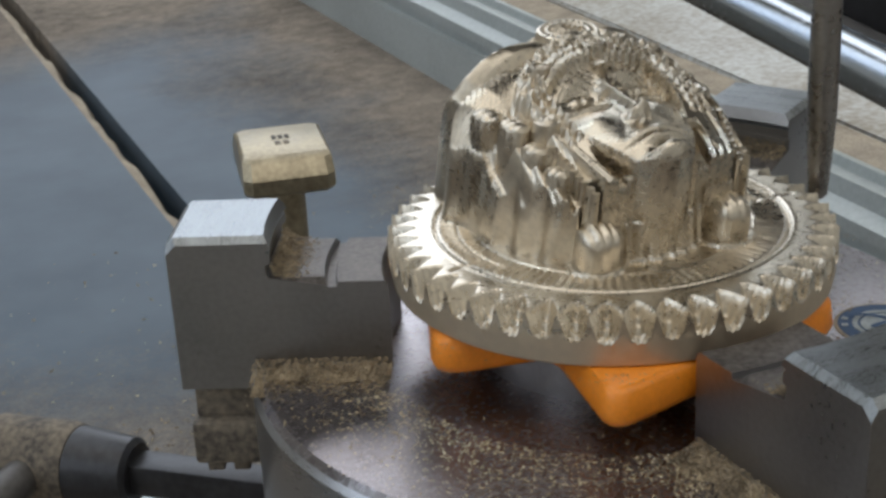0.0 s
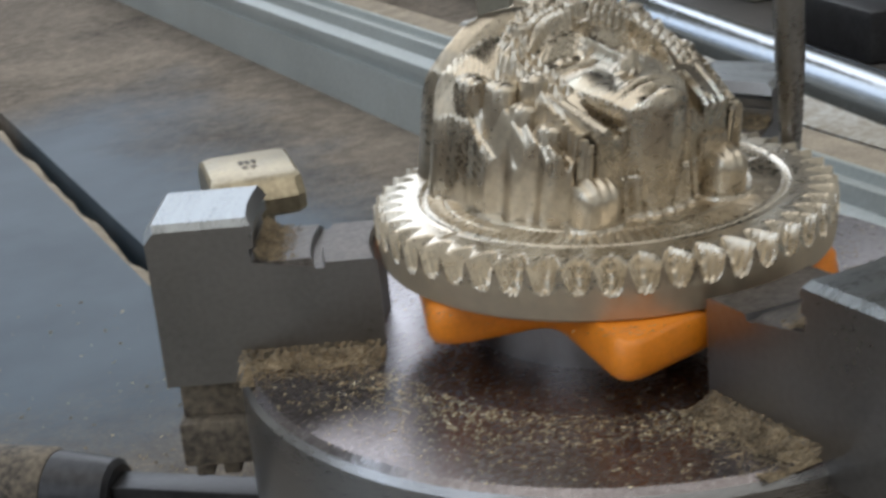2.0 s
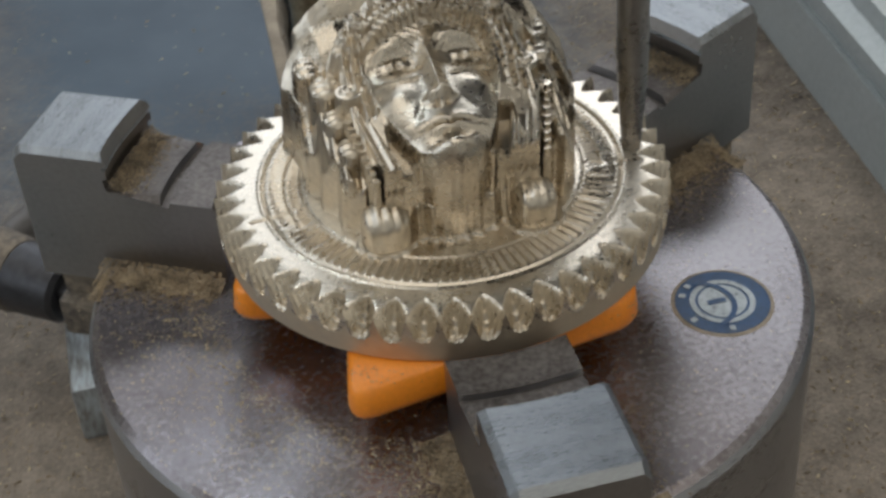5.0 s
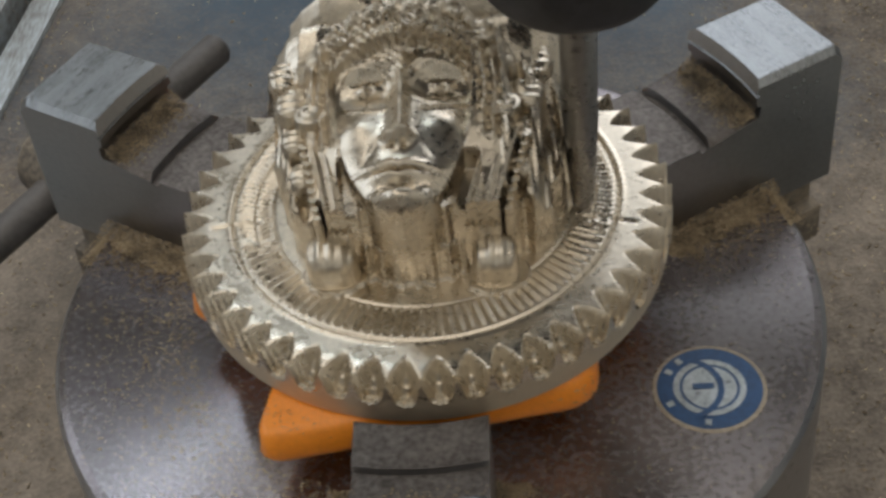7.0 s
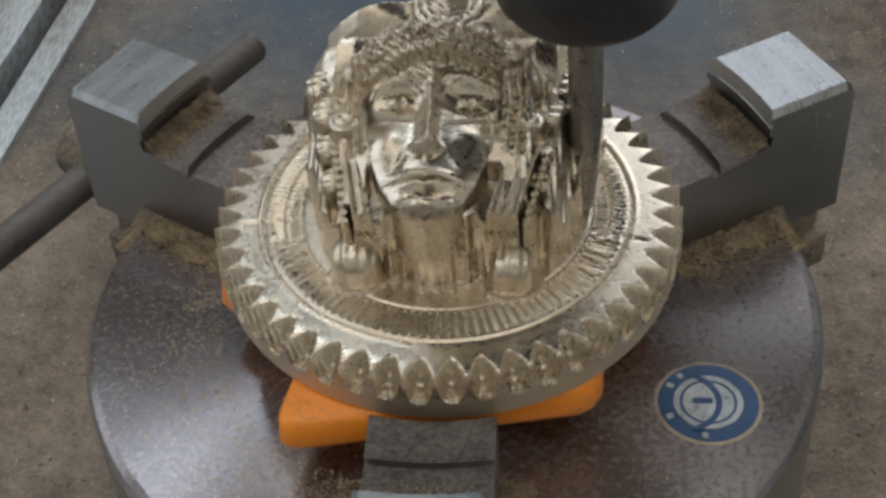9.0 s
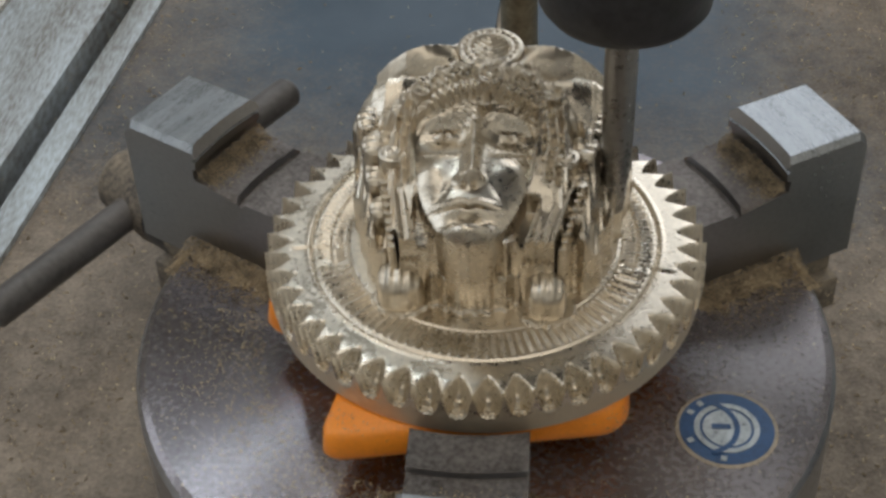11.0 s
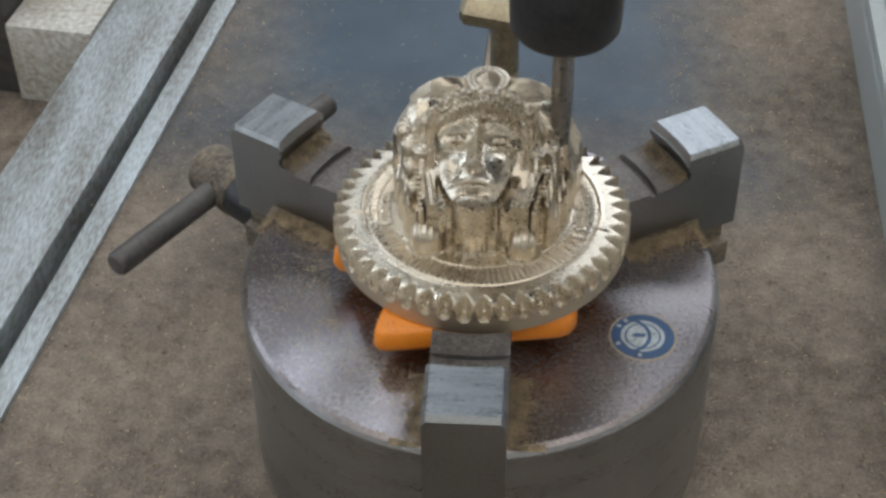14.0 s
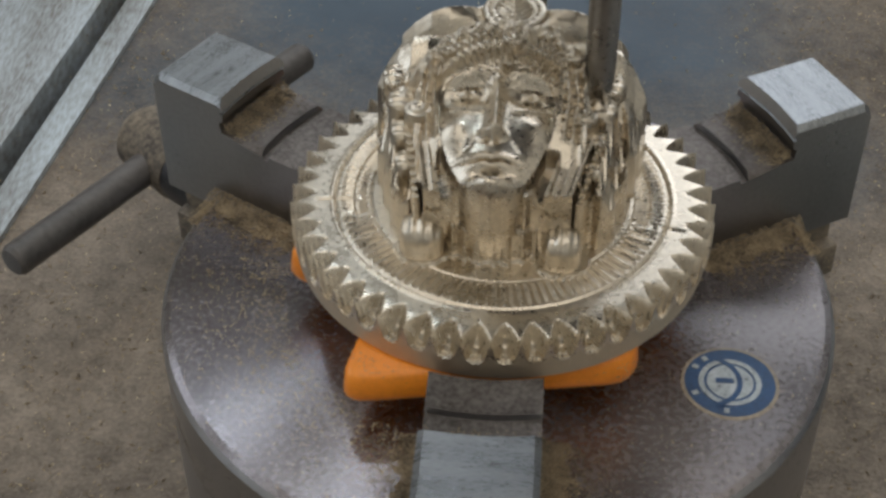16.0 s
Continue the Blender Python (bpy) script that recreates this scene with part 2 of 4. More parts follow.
# ---- setting ----
def setting():
    # machine bed: one sheet with a T-slot cut through it behind the chuck
    def sheet(x0, y0, x1, y1, s0, s1):
        """A slab between the lines x = x0 + s0*y and x = x1 + s1*y."""
        bm = bmesh.new()
        v = [(x0 + s0 * y0, y0), (x1 + s1 * y0, y0), (x1 + s1 * y1, y1), (x0 + s0 * y1, y1)]
        lo = [bm.verts.new((x, y, -0.02)) for x, y in v]
        hi = [bm.verts.new((x, y, 0.0)) for x, y in v]
        bm.faces.new(hi), bm.faces.new(lo[::-1])
        for i in range(4):
            j = (i + 1) % 4
            bm.faces.new((lo[i], lo[j], hi[j], hi[i]))
        tagged(part("machine_bed", bm, BED), "slate-blue machine bed covered with patches of tan milling dust", "machine bed", kind="structure")
    sheet(-0.0961, -0.45, 0.60, 0.086, 0.136, 0.0)
    sheet(-0.0961, 0.086, -0.0110, 0.70, 0.136, 0.0505)
    sheet(-0.0052, 0.086, 0.60, 0.70, 0.053, 0.0)
    # left edge strip beyond a dark joint
    turn = pose(-0.0979, 0, 0, 0, 0, -math.degrees(math.atan(0.136)))
    box("trim_left", (-0.023, -0.45, -0.02), (-0.0022, 0.70, 0.0025), ALU_EDGE, None, 0.0008, turn)
    tagged(bpy.data.objects["trim_left"], "dull silver aluminium edge strip dusted with chips", "edge strip", kind="structure")
    box("trim_edge", (0.0015, -0.45, -0.003), (0.0070, 0.66, 0.0012), ALU_EDGE, None, 0.0004, turn)
    tagged(bpy.data.objects["trim_edge"], "narrow bright metal lip along the bed's edge", "edge strip", kind="structure")
    box("ground", (-1.7, -1.7, -0.82), (1.7, 1.7, -0.80), FLOORPAINT)
    tagged(bpy.data.objects["ground"], "dark grey concrete workshop floor", "floor", kind="structure")
    box("side_tray", (-0.60, -0.45, -0.03), (-0.108, 0.9, -0.022), BED, None, 0.0, pose(0, 0, 0, 0, 0, -10.5))
    tagged(bpy.data.objects["side_tray"], "dust-covered tray beside the machine bed", "tray", kind="structure")
    box("cover_strip", (-0.0480, 0.128, -0.022), (-0.0245, 0.62, 0.0015), WHITE, None, 0.0008, turn)
    tagged(bpy.data.objects["cover_strip"], "dusty white enamelled cover beside the edge strip", "cover", kind="structure")
    box("side_casting", (-0.115, 0.130, -0.022), (-0.0486, 0.62, 0.030), DARK, None, 0.002, turn)
    tagged(bpy.data.objects["side_casting"], "dark machine casting beside the white cover", "casting", kind="structure")
    # right rail: extruded aluminium with two raised lips
    prof = [(0, 0), (0, 0.0135), (0.0012, 0.0135), (0.0012, 0.0165), (0.0, 0.0165), (0.0, 0.019), (0.0030, 0.0205), (0.0036, 0.0238), (0.0046, 0.0238), (0.0050, 0.0226), (0.0086, 0.0226), (0.0090, 0.0245), (0.0102, 0.0245), (0.0102, 0)]
    bm = bmesh.new()
    rows = [[bm.verts.new((0.0815 + 0.040 * y + x, y, z)) for x, z in prof] for y in (-0.45, 0.80)]
    for i in range(len(prof)):
        j = (i + 1) % len(prof)
        bm.faces.new((rows[0][i], rows[0][j], rows[1][j], rows[1][i]))
    bm.faces.new(rows[0]), bm.faces.new(rows[1][::-1])
    tagged(part("trim_right_rail", bm, ALU), "grey anodised aluminium guide rail with two thin bright lips beside the bed", "rail", kind="structure")
    bm = bmesh.new()
    v = [(0.0815 + 0.040 * y + x, y) for x, y in ((0.0106, -0.45), (0.0252, -0.45), (0.0252, 0.80), (0.0106, 0.80))]
    lo = [bm.verts.new((x, y, 0.0)) for x, y in v]
    hi = [bm.verts.new((x, y, 0.0215)) for x, y in v]
    bm.faces.new(hi), bm.faces.new(lo[::-1])
    for i in range(4):
        bm.faces.new((lo[i], lo[(i + 1) % 4], hi[(i + 1) % 4], hi[i]))
    tagged(part("trim_ledge", bm, TAN_DUST), "ledge behind the rail caked with tan dust", "ledge", kind="structure")
    box("machine_base", (-0.50, -0.42, -0.80), (0.58, 0.68, -0.034), DARK, None, 0.006)
    tagged(bpy.data.objects["machine_base"], "dark steel base carrying the machine bed", "machine base", kind="structure")
    # room shell, out of view; closes the place and bounces light
    h = 1.8
    for name, lo, hi in (("wall_east", (1.7, -1.7, -0.8), (1.78, 1.7, h)), ("wall_south", (-1.7, -1.78, -0.8), (1.7, -1.7, h))):
        box(name, lo, hi, WALLPAINT)
        tagged(bpy.data.objects[name], "plain grey painted workshop wall", "wall", kind="structure")
    bm = bmesh.new()
    add_box(bm, (-1.7, 1.7, -0.8), (1.7, 1.78, 0.4)), add_box(bm, (-1.7, 1.7, 1.5), (1.7, 1.78, h))
    add_box(bm, (-1.7, 1.7, 0.4), (-0.25, 1.78, 1.5)), add_box(bm, (1.2, 1.7, 0.4), (1.7, 1.78, 1.5))
    tagged(part("wall_north", bm, WALLPAINT), "grey painted workshop wall with a wide window", "wall", kind="structure")
    # unseen wall; its two openings are added to hold the side lamps
    bm = bmesh.new()
    add_box(bm, (-1.78, -1.7, -0.8), (-1.7, 1.7, 0.48)), add_box(bm, (-1.78, -1.7, 1.42), (-1.7, 1.7, h))
    for a, b in ((-1.7, -0.72), (-0.08, 0.23), (0.87, 1.7)):
        add_box(bm, (-1.78, a, 0.48), (-1.7, b, 1.42))
    tagged(part("wall_west", bm, WALLPAINT), "grey painted workshop wall with two openings added for fill light", "wall", kind="structure")
    box("ceiling", (-1.78, -1.78, h), (1.78, 1.78, h + 0.06), WALLPAINT)
    tagged(bpy.data.objects["ceiling"], "plain workshop ceiling", "ceiling", kind="structure")


# ---- behind the rail ----
def guide_rods():
    def rod(a, b, r, label):
        thing = empty("guide_rod")
        length = (Vector(b) - Vector(a)).length
        lathe("rod", [(0, 0), (r, 0), (r, length), (0, length)], CHROME, thing, 48, axis_pose(a, b))
        bm = bmesh.new()
        d = (Vector(b) - Vector(a)).normalized()
        side = Vector((d.y, -d.x, 0)) * r * 0.7
        q = [Vector(a) - side, Vector(a) + side, Vector(b) + side, Vector(b) - side]
        top = [bm.verts.new((p.x, p.y, p.z - r * 0.8)) for p in q]
        low = [bm.verts.new((p.x, p.y, 0.002)) for p in q]
        bm.faces.new(top), bm.faces.new(low)
        for i in range(4):
            bm.faces.new((low[i], low[(i + 1) % 4], top[(i + 1) % 4], top[i]))
        part("support", bm, CHUCK_SIDE, thing, "dark grey steel support under the rod")
        tagged(thing, label, "guide rod", "guide rods of the machine")
    rod((0.118, -0.05, 0.0135), (0.255, 0.62, 0.0135), 0.0075, "polished steel guide rod on a grey support")
    rod((0.225, -0.05, 0.026), (0.362, 0.62, 0.026), 0.0105, "polished steel guide rod on a tall grey support")
    bm = bmesh.new()
    v = [(0.1088 + 0.05 * y0 if inner else 0.1078 + 0.2 * y0, y0) for y0, inner in ((0.012, 1), (0.012, 0), (0.24, 0), (0.24, 1))]
    v[1] = (0.1094 + 0.05 * 0.012, 0.012)
    lo = [bm.verts.new((x, y, 0.0)) for x, y in v]
    hi = [bm.verts.new((x, y, 0.0205)) for x, y in v]
    bm.faces.new(hi), bm.faces.new(lo[::-1])
    for k in range(4):
        bm.faces.new((lo[k], lo[(k + 1) % 4], hi[(k + 1) % 4], hi[k]))
    bmesh.ops.bevel(bm, geom=[e for e in bm.edges if all(p.co.z > 0.02 for p in e.verts)], offset=0.0006, segments=2, affect="EDGES")
    tagged(part("cover_plate", bm, WHITE), "white enamelled cover plate strewn with dust", "cover plate")


def machine_posts():
    def post(x, y, w, h, label):
        thing = empty("machine_post", pose(x, y, 0, 0, 0, -8))
        box("column", (-w / 2, -w / 2, 0), (w / 2, w / 2, h), BEIGE, thing, 0.0015)
        # dark slab standing in for the column's shaded right side
        box("shaded_side", (w / 2 + 0.0005, -w * 0.35, 0), (w / 2 + 0.010, w * 0.5, h), DARK, thing, 0.0008)
        lathe("foot", [(0, 0), (0.005, 0), (0.006, 0.003), (0.006, 0.007), (0.004, 0.009), (0, 0.009)], BLACKED, thing, 24, pose(-w / 2 - 0.004, -w / 2 - 0.003, 0), "black rubber foot")
        tagged(thing, label, "post", "posts behind the rail")
    post(0.172, 0.430, 0.020, 0.16, "beige enamelled machine post with a black foot")
    post(0.182, 0.300, 0.027, 0.16, "beige enamelled machine post standing beside the rod")
    thing = empty("carriage", pose(0.118, -0.05, 0, 0, 0, -11.56))
    box("plate", (0.024, 0.10, 0.0), (0.088, 0.72, 0.006), DARK, thing, 0.001)
    for k, (x, y, w, h) in enumerate(((0.034, 0.22, 0.016, 0.014), (0.050, 0.31, 0.020, 0.040), (0.038, 0.40, 0.018, 0.016))):
        box("bearing_block", (x, y, 0.0062), (x + w, y + 0.05, 0.0062 + h), BLACKED if k != 1 else BEIGE, thing, 0.0015)
    tagged(thing, "dark cast carriage plate with bearing blocks beside the rod", "carriage")
    thing = empty("gantry_beam")
    box("beam", (0.20, 0.03, 0.0), (0.29, 0.70, 0.10), DARK, thing, 0.003, pose(0.04, 0, 0, 0, 0, -11))
    box("bracket", (0.205, 0.130, 0.0), (0.215, 0.160, 0.10), BRONZE, thing, 0.001, pose(0.02, 0, 0, 0, 0, -11), "brass-coloured bracket")
    tagged(thing, "dark cast gantry beam behind the posts", "beam")
    box("side_board", (0.30, -0.2, 0.0), (0.36, 0.9, 0.05), BEIGE, None, 0.002, pose(0.06, 0, 0, 0, 0, -11))
    tagged(bpy.data.objects["side_board"], "dusty beige side board of the machine", "board")


# ---- the chuck ----
def jaw_mesh(bm):
    """A stepped outside jaw along +x, seen from the axis, its heights from the chuck's face."""
    def curve(r, t):
        return math.sqrt(r * r - t * t)
    w, nt = 0.0060, 9
    # (radius, height, follows the arc, pulled in at the sides by a chamfer)
    prof = [(0.0246, -0.0022, 1), (0.0246, 0.0100, 1), (0.0250, 0.0104, 1), (0.0298, 0.0104, 1), (0.0300, 0.0098, 1), (0.0309, 0.0098, 1), (0.0311, 0.0107, 1),
            (0.0362, 0.0107, 1), (0.0372, 0.0110, 1), (0.0374, 0.0124, 1), (0.0368, 0.0127, 1), (0.0368, 0.0137, 1), (0.0372, 0.0140, 1), (0.0366, 0.0143, 1), (0.0372, 0.0157, 1),
            (0.0466, 0.0157, 0), (0.0474, 0.0149, 0), (0.0474, -0.0022, 0)]
    cols = []
    for k in range(nt):
        t = -w + 2 * w * k / (nt - 1)
        cols.append([bm.verts.new((curve(r, t) if c else r, t, z)) for r, z, c in prof])
    for a, b in zip(cols, cols[1:]):
        for i in range(len(prof)):
            j = (i + 1) % len(prof)
            bm.faces.new((a[i], a[j], b[j], b[i]))
    ends = [bm.faces.new(cols[0]), bm.faces.new(cols[-1][::-1])]
    sharp = [e for f in ends for e in f.edges if all(v.co.z > 0.0145 and v.co.x > 0.0362 for v in e.verts) or (all(v.co.z > 0.0105 and 0.03 < v.co.x < 0.0362 for v in e.verts) and e.calc_length() > 0.003)]
    bmesh.ops.bevel(bm, geom=sharp, offset=0.0007, segments=1, affect="EDGES")
    # neck and toothed root below the face
    add_box(bm, (0.028, -0.0042, -0.0066), (0.0466, 0.0042, -0.0018), 0.0003)
    add_box(bm, (0.030, -0.0060, -0.0118), (0.0470, 0.0060, -0.0066), 0.0006)
    for r in (0.0455, 0.0425):
        add_box(bm, (r - 0.001, -0.0022, -0.0145), (r + 0.001, 0.0030, -0.0112), 0.0004)


def chuck():
    thing = empty("lathe_chuck", pose(0, 0, RAIL))
    R = 0.040
    lathe("chuck_body", [(0.0125, -0.036), (0.0390, -0.036), (R, -0.0352), (R, -0.0012), (R - 0.0005, -0.0005)], CHUCK_SIDE, thing, 160)
    lathe("chuck_face", [(R - 0.0005, -0.0005), (R - 0.0013, 0.0), (0.0125, 0.0), (0.0118, -0.0008), (0.0118, -0.03), (0, -0.03)], CHUCK_FACE, thing, 160, None, "lathe-turned face with an oily sheen", 20)
    lathe("chuck_base", [(0.0, -0.043), (0.0375, -0.043), (0.0375, -0.0362), (0, -0.0362)], DUSTED_IRON, thing, 96)
    bm = bmesh.new()
    jaw_mesh(bm)
    me = None
    for a in (-90, 150, 30):
        if me is None:
            first = part("jaw", bm, STEEL, thing, "ground steel stepped jaw dusted with chips", 25)
            me = first.data
            me.materials.append(STEEL_TOP), me.materials.append(STEEL_DIRTY), me.materials.append(DUSTED_IRON)
            for p in me.polygons:
                if p.normal.z > 0.5 and p.center.z > 0.0095:
                    p.material_index = 1 if p.center.z > 0.0135 else 2
                elif p.center.z < -0.0022:
                    p.material_index = 3
            ob = first
        else:
            ob = new("jaw", me)
            ob.parent = thing
            tagged(ob, "ground steel stepped jaw dusted with chips")
        ob.matrix_basis = pose(0, 0, 0, 0, 0, a)
    # square key socket in the side
    bm = bmesh.new()
    add_lathe(bm, [(0.0, 0.0388), (0.0058, 0.0388), (0.0062, 0.0402), (0.0048, 0.0405), (0.0040, 0.0392), (0, 0.0392)], 32, pose(0, 0, -0.0258, 0, 0, 135.6) @ pose(0, 0, 0, 0, 90, 0))
    part("key_socket", bm, STEEL, thing)
    for a in (15.6, 255.6):
        bm = bmesh.new()
        add_lathe(bm, [(0, 0.0392), (0.0042, 0.0392), (0.0046, 0.0402), (0.0058, 0.0401), (0.0060, 0.0388), (0, 0.0388)], 32, pose(0, 0, -0.0258, 0, 0, a) @ pose(0, 0, 0, 0, 90, 0))
        part("key_socket", bm, STEEL, thing)
    tagged(thing, "three-jaw steel lathe chuck clamping the brass medal", "chuck")
    # round maker's sticker: plain shapes only
    st = empty("round_sticker", pose(0.0269, -0.0138, RAIL))
    lathe("disc", [(0, 0), (0.00508, 0), (0.00508, 0.00012), (0.00503, 0.00016), (0, 0.00016)], BLUE, st, 64)
    lathe("edge", [(0.00510, 0), (0.00510, 0.00013), (0.00535, 0.00013), (0.00550, 0.00003), (0.00550, 0)], TAN_DUST, st, 64, None, "dirt-caked tan rim")
    bm = bmesh.new()
    add_lathe(bm, [(0.0029, 0.00017), (0.0029, 0.00024), (0.0035, 0.00024), (0.0035, 0.00017), (0.0029, 0.00017)], 64)
    part("ring", bm, SILVER, st, "worn silver ring")
    lathe("centre", [(0, 0.00017), (0.0026, 0.00017), (0.0026, 0.00023), (0, 0.00023)], SILVER, st, 48, None, "worn silver centre")
    bm = bmesh.new()
    add_box(bm, (-0.0016, -0.0002, 0.00024), (0.0004, 0.0005, 0.00030))
    n = 18
    arc = []
    for k in range(n + 1):
        a = radians(-75 + 150 * k / n)
        for r in (0.0034, 0.0040):
            arc.append(bm.verts.new((-0.0028 + r * math.cos(a) * 1.05, r * math.sin(a) * 1.0, 0.00030)))
    for k in range(n):
        bm.faces.new((arc[2 * k], arc[2 * k + 1], arc[2 * k + 3], arc[2 * k + 2]))
    part("arc", bm, BLUE, st, "blue curved stroke with a short bar")
    bm = bmesh.new()
    for a in (128, 150, 205, 262):
        add_box(bm, (0.0040, -0.0003, 0.00017), (0.0047, 0.0003, 0.00024), 0, pose(0, 0, 0, 0, 0, a))
    tagged(part("marks", bm, SILVER, st, "worn silver marks round the rim"), kind="stuff")
    tagged(st, "scratched blue and silver round sticker on the chuck", "sticker")


def spacer():
    thing = lathe("spacer", [(0, 0), (0.015, 0), (0.015, 0.0042), (0, 0.0042)], STEEL, None, 48, pose(0, 0, RAIL))
    tagged(thing, "plain steel spacer under the orange pad", "spacer")
    # orange pad: a six-cornered plate whose rounded corners stick out between the jaws
    bm = bmesh.new()
    corners = [(-123, 0.0292), (-50, 0.0250), (-27, 0.0185), (-3, 0.0232), (70, 0.0262), (93, 0.0185), (117, 0.0262), (-168, 0.0254), (-147, 0.0150)]
    rim = []
    pts = [Vector((r * math.cos(radians(a)), r * math.sin(radians(a)), 0)) for a, r in corners]
    for i, p in enumerate(pts):
        q, s = pts[i - 1], pts[(i + 1) % len(pts)]
        a, b = p + (q - p).normalized() * 0.0032, p + (s - p).normalized() * 0.0032
        for k in range(7):
            u = k / 6
            rim.append(a * (1 - u) ** 2 + p * 2 * u * (1 - u) + b * u * u)
    levels = ((0.93, 0.0040), (0.985, 0.0044), (1.0, 0.0052), (0.985, 0.0076), (0.96, 0.0082))
    loops = [[bm.verts.new((p.x * k, p.y * k, z)) for p in rim] for k, z in levels]
    n = len(rim)
    for a, b in zip(loops, loops[1:]):
        for i in range(n):
            bm.faces.new((a[i], a[(i + 1) % n], b[(i + 1) % n], b[i]))
    bm.faces.new(loops[0][::-1]), bm.faces.new(loops[-1])
    bmesh.ops.transform(bm, matrix=pose(0, 0, RAIL + 0.0001), verts=bm.verts)
    tagged(part("plastic_pad", bm, ORANGE, None, "", 50), "bright orange plastic pad under the brass medal", "pad")


# ---- the medal ----
def step(a, b, x):
    t = np.clip((x - a) / (b - a), 0, 1)
    return t * t * (3 - 2 * t)


def bump(x, y, cx, cy, sx, sy, h, turn=0.0):
    c, s = math.cos(radians(turn)), math.sin(radians(turn))
    u, v = (x - cx) * c + (y - cy) * s, -(x - cx) * s + (y - cy) * c
    return h * np.exp(-(u / sx) ** 2 - (v / sy) ** 2)


LEAN = 0.21           # the carving leans towards the chin, so that chin and braids stand over their foot


def relief(x, ground):
    """Height in mm over the disc's field of the carved head; x and ground in mm at the field, y where the lean brings the carving."""
    y = ground - LEAN * np.interp(ground, [-16, -11.4, -10, -8, -4.5, 2.4, 8.4, 12.9, 16, 18, 20.4, 24], [11.7, 11.7, 12.2, 12.9, 15.0, 15.2, 18, 18.5, 17, 14.3, 9, 9])
    # head, hair and headdress: one broad dome with a sheer foot and a lobed crown
    ang = np.arctan2(y - 2.0, x - 0.2)
    lean = np.degrees(np.abs(ang - math.pi / 2))
    lean = np.where(lean > 180, 360 - lean, lean)
    wave = np.abs(np.sin(math.pi * (lean - 23) / 37))
    crown = step(3.0, 6.0, y)
    wob = 0.3 * np.sin(ang * 9 + 0.6) + 0.08 * np.sin(ang * 31) + 1.3 * crown * (wave - 0.5)
    s = ((np.abs(x - 0.6) / (15.1 + wob)) ** 3.4 + (np.abs(ground - 4.0) / (16.4 + wob)) ** 3.4) ** (1 / 3.4)
    foot = step(1.0, 0.965, s)
    spine = np.interp(y, [-14, -12, -9, -6, -4, 0, 3, 6, 8, 11, 13, 15, 17, 20], [9.6, 10.2, 11.7, 13.8, 15.0, 16.4, 17.6, 18.4, 18.7, 18.4, 16.8, 14.2, 11.4, 7.0])
    fall = np.interp(np.abs(x - 0.3), [0, 4, 7, 9, 11, 12.6, 14, 16], [0, 0.25, 1.0, 1.9, 3.5, 5.4, 7.8, 11.0])
    mass = foot * np.maximum(spine - fall, 3.6)
    # headdress: lobes parted by creases, each cut in fine terraces
    rr = np.hypot((x + 0.3) / 1.25, y + 1.8)
    up = step(0.5, 3.0, y)
    plume = step(8.6, 8.9, rr) * up * foot
    run = rr * 2.0 + 1.6 * wave
    mass += plume * (0.9 * wave ** 0.7 - 0.9 + 0.46 * (run - np.floor(run) - 0.5))
    # side hair: long locks from the ears to the field, in sheer steps
    side = np.abs(x + 0.3)
    lock = step(8.2, 8.8, side) * step(2.5, 0.0, y) * foot
    wisp = np.sin(side * 2.3 + 0.9 * np.sin(y * 0.45) + 0.5)
    mass -= lock * (0.7 - 1.1 * np.tanh(2.2 * wisp) + 0.16 * np.sin(side * 8.5 + y * 0.7))
    for k in (-1, 1):
        for q, (lx, ly, lr, lh) in enumerate(((12.0, 3.2, 1.5, 12.6), (11.0, -0.6, 1.5, 12.4), (10.6, -4.2, 1.3, 10.8), (10.0, -7.6, 1.2, 9.2))):
            d = np.hypot((x + 0.3 - k * lx) / lr, (y - ly) / (lr * 1.35))
            mass = np.where(d < 1, np.maximum(mass, lh + 0.8 * np.sqrt(np.clip(1 - d * d, 0, 1)) + 0.1 * np.sin(y * 6 + q)), mass)
    temple = step(6.3, 6.8, side) * step(8.8, 8.2, side) * step(-7.0, -6.0, y) * step(3.0, 1.5, y) * foot
    mass += temple * (0.35 * np.sin(side * 6.5 + 1.2 * np.sin(y * 0.8)) + 0.18 * np.sin(y * 5.0 + side * 2))
    # below the ears the outline runs in, and hollows open beside the neck
    cut = step(0.0, 0.4, np.abs(x - 0.3) - np.interp(ground, [-11, -9, -6.5, 0, 4, 8], [9.6, 10.4, 11.8, 13.8, 14.8, 17]) - 0.35 * np.sin(ground * 1.6))
    mass *= (1 - cut) * step(-11.4, -10.6, y + 0.3 * np.sin(x * 3))
    hollow = step(6.6, 6.2, side) * step(-7.6, -8.2, y)
    mass = mass * (1 - hollow) + hollow * (8.3 + 0.3 * (y + 12)) * step(-12.6, -12.0, y)
    # neck: a sheer folded wall under the chin on a flared, notched collar
    pleat = np.sin(x * 4.0 + 0.7 * np.sin(x * 1.7)) + 0.3 * np.sin(x * 8.3 + 1)
    front = -10.7 + 0.06 * (x + 0.5) ** 2 + 0.24 * pleat
    wide = step(4.9, 4.6, np.abs(x + 0.5))
    neck = wide * (ground < -4) * step(0.0, 0.25, ground - front) * (10.4 - 0.07 * (x + 0.5) ** 2)
    ledge = ground - front + 0.25 * np.abs(np.sin(x * 2.1))
    collar = step(5.4, 5.1, np.abs(x + 0.5)) * (ground < -4) * np.interp(ledge, [-0.95, -0.7, -0.1, 0.1], [0.0, 1.2, 3.9, 4.2])
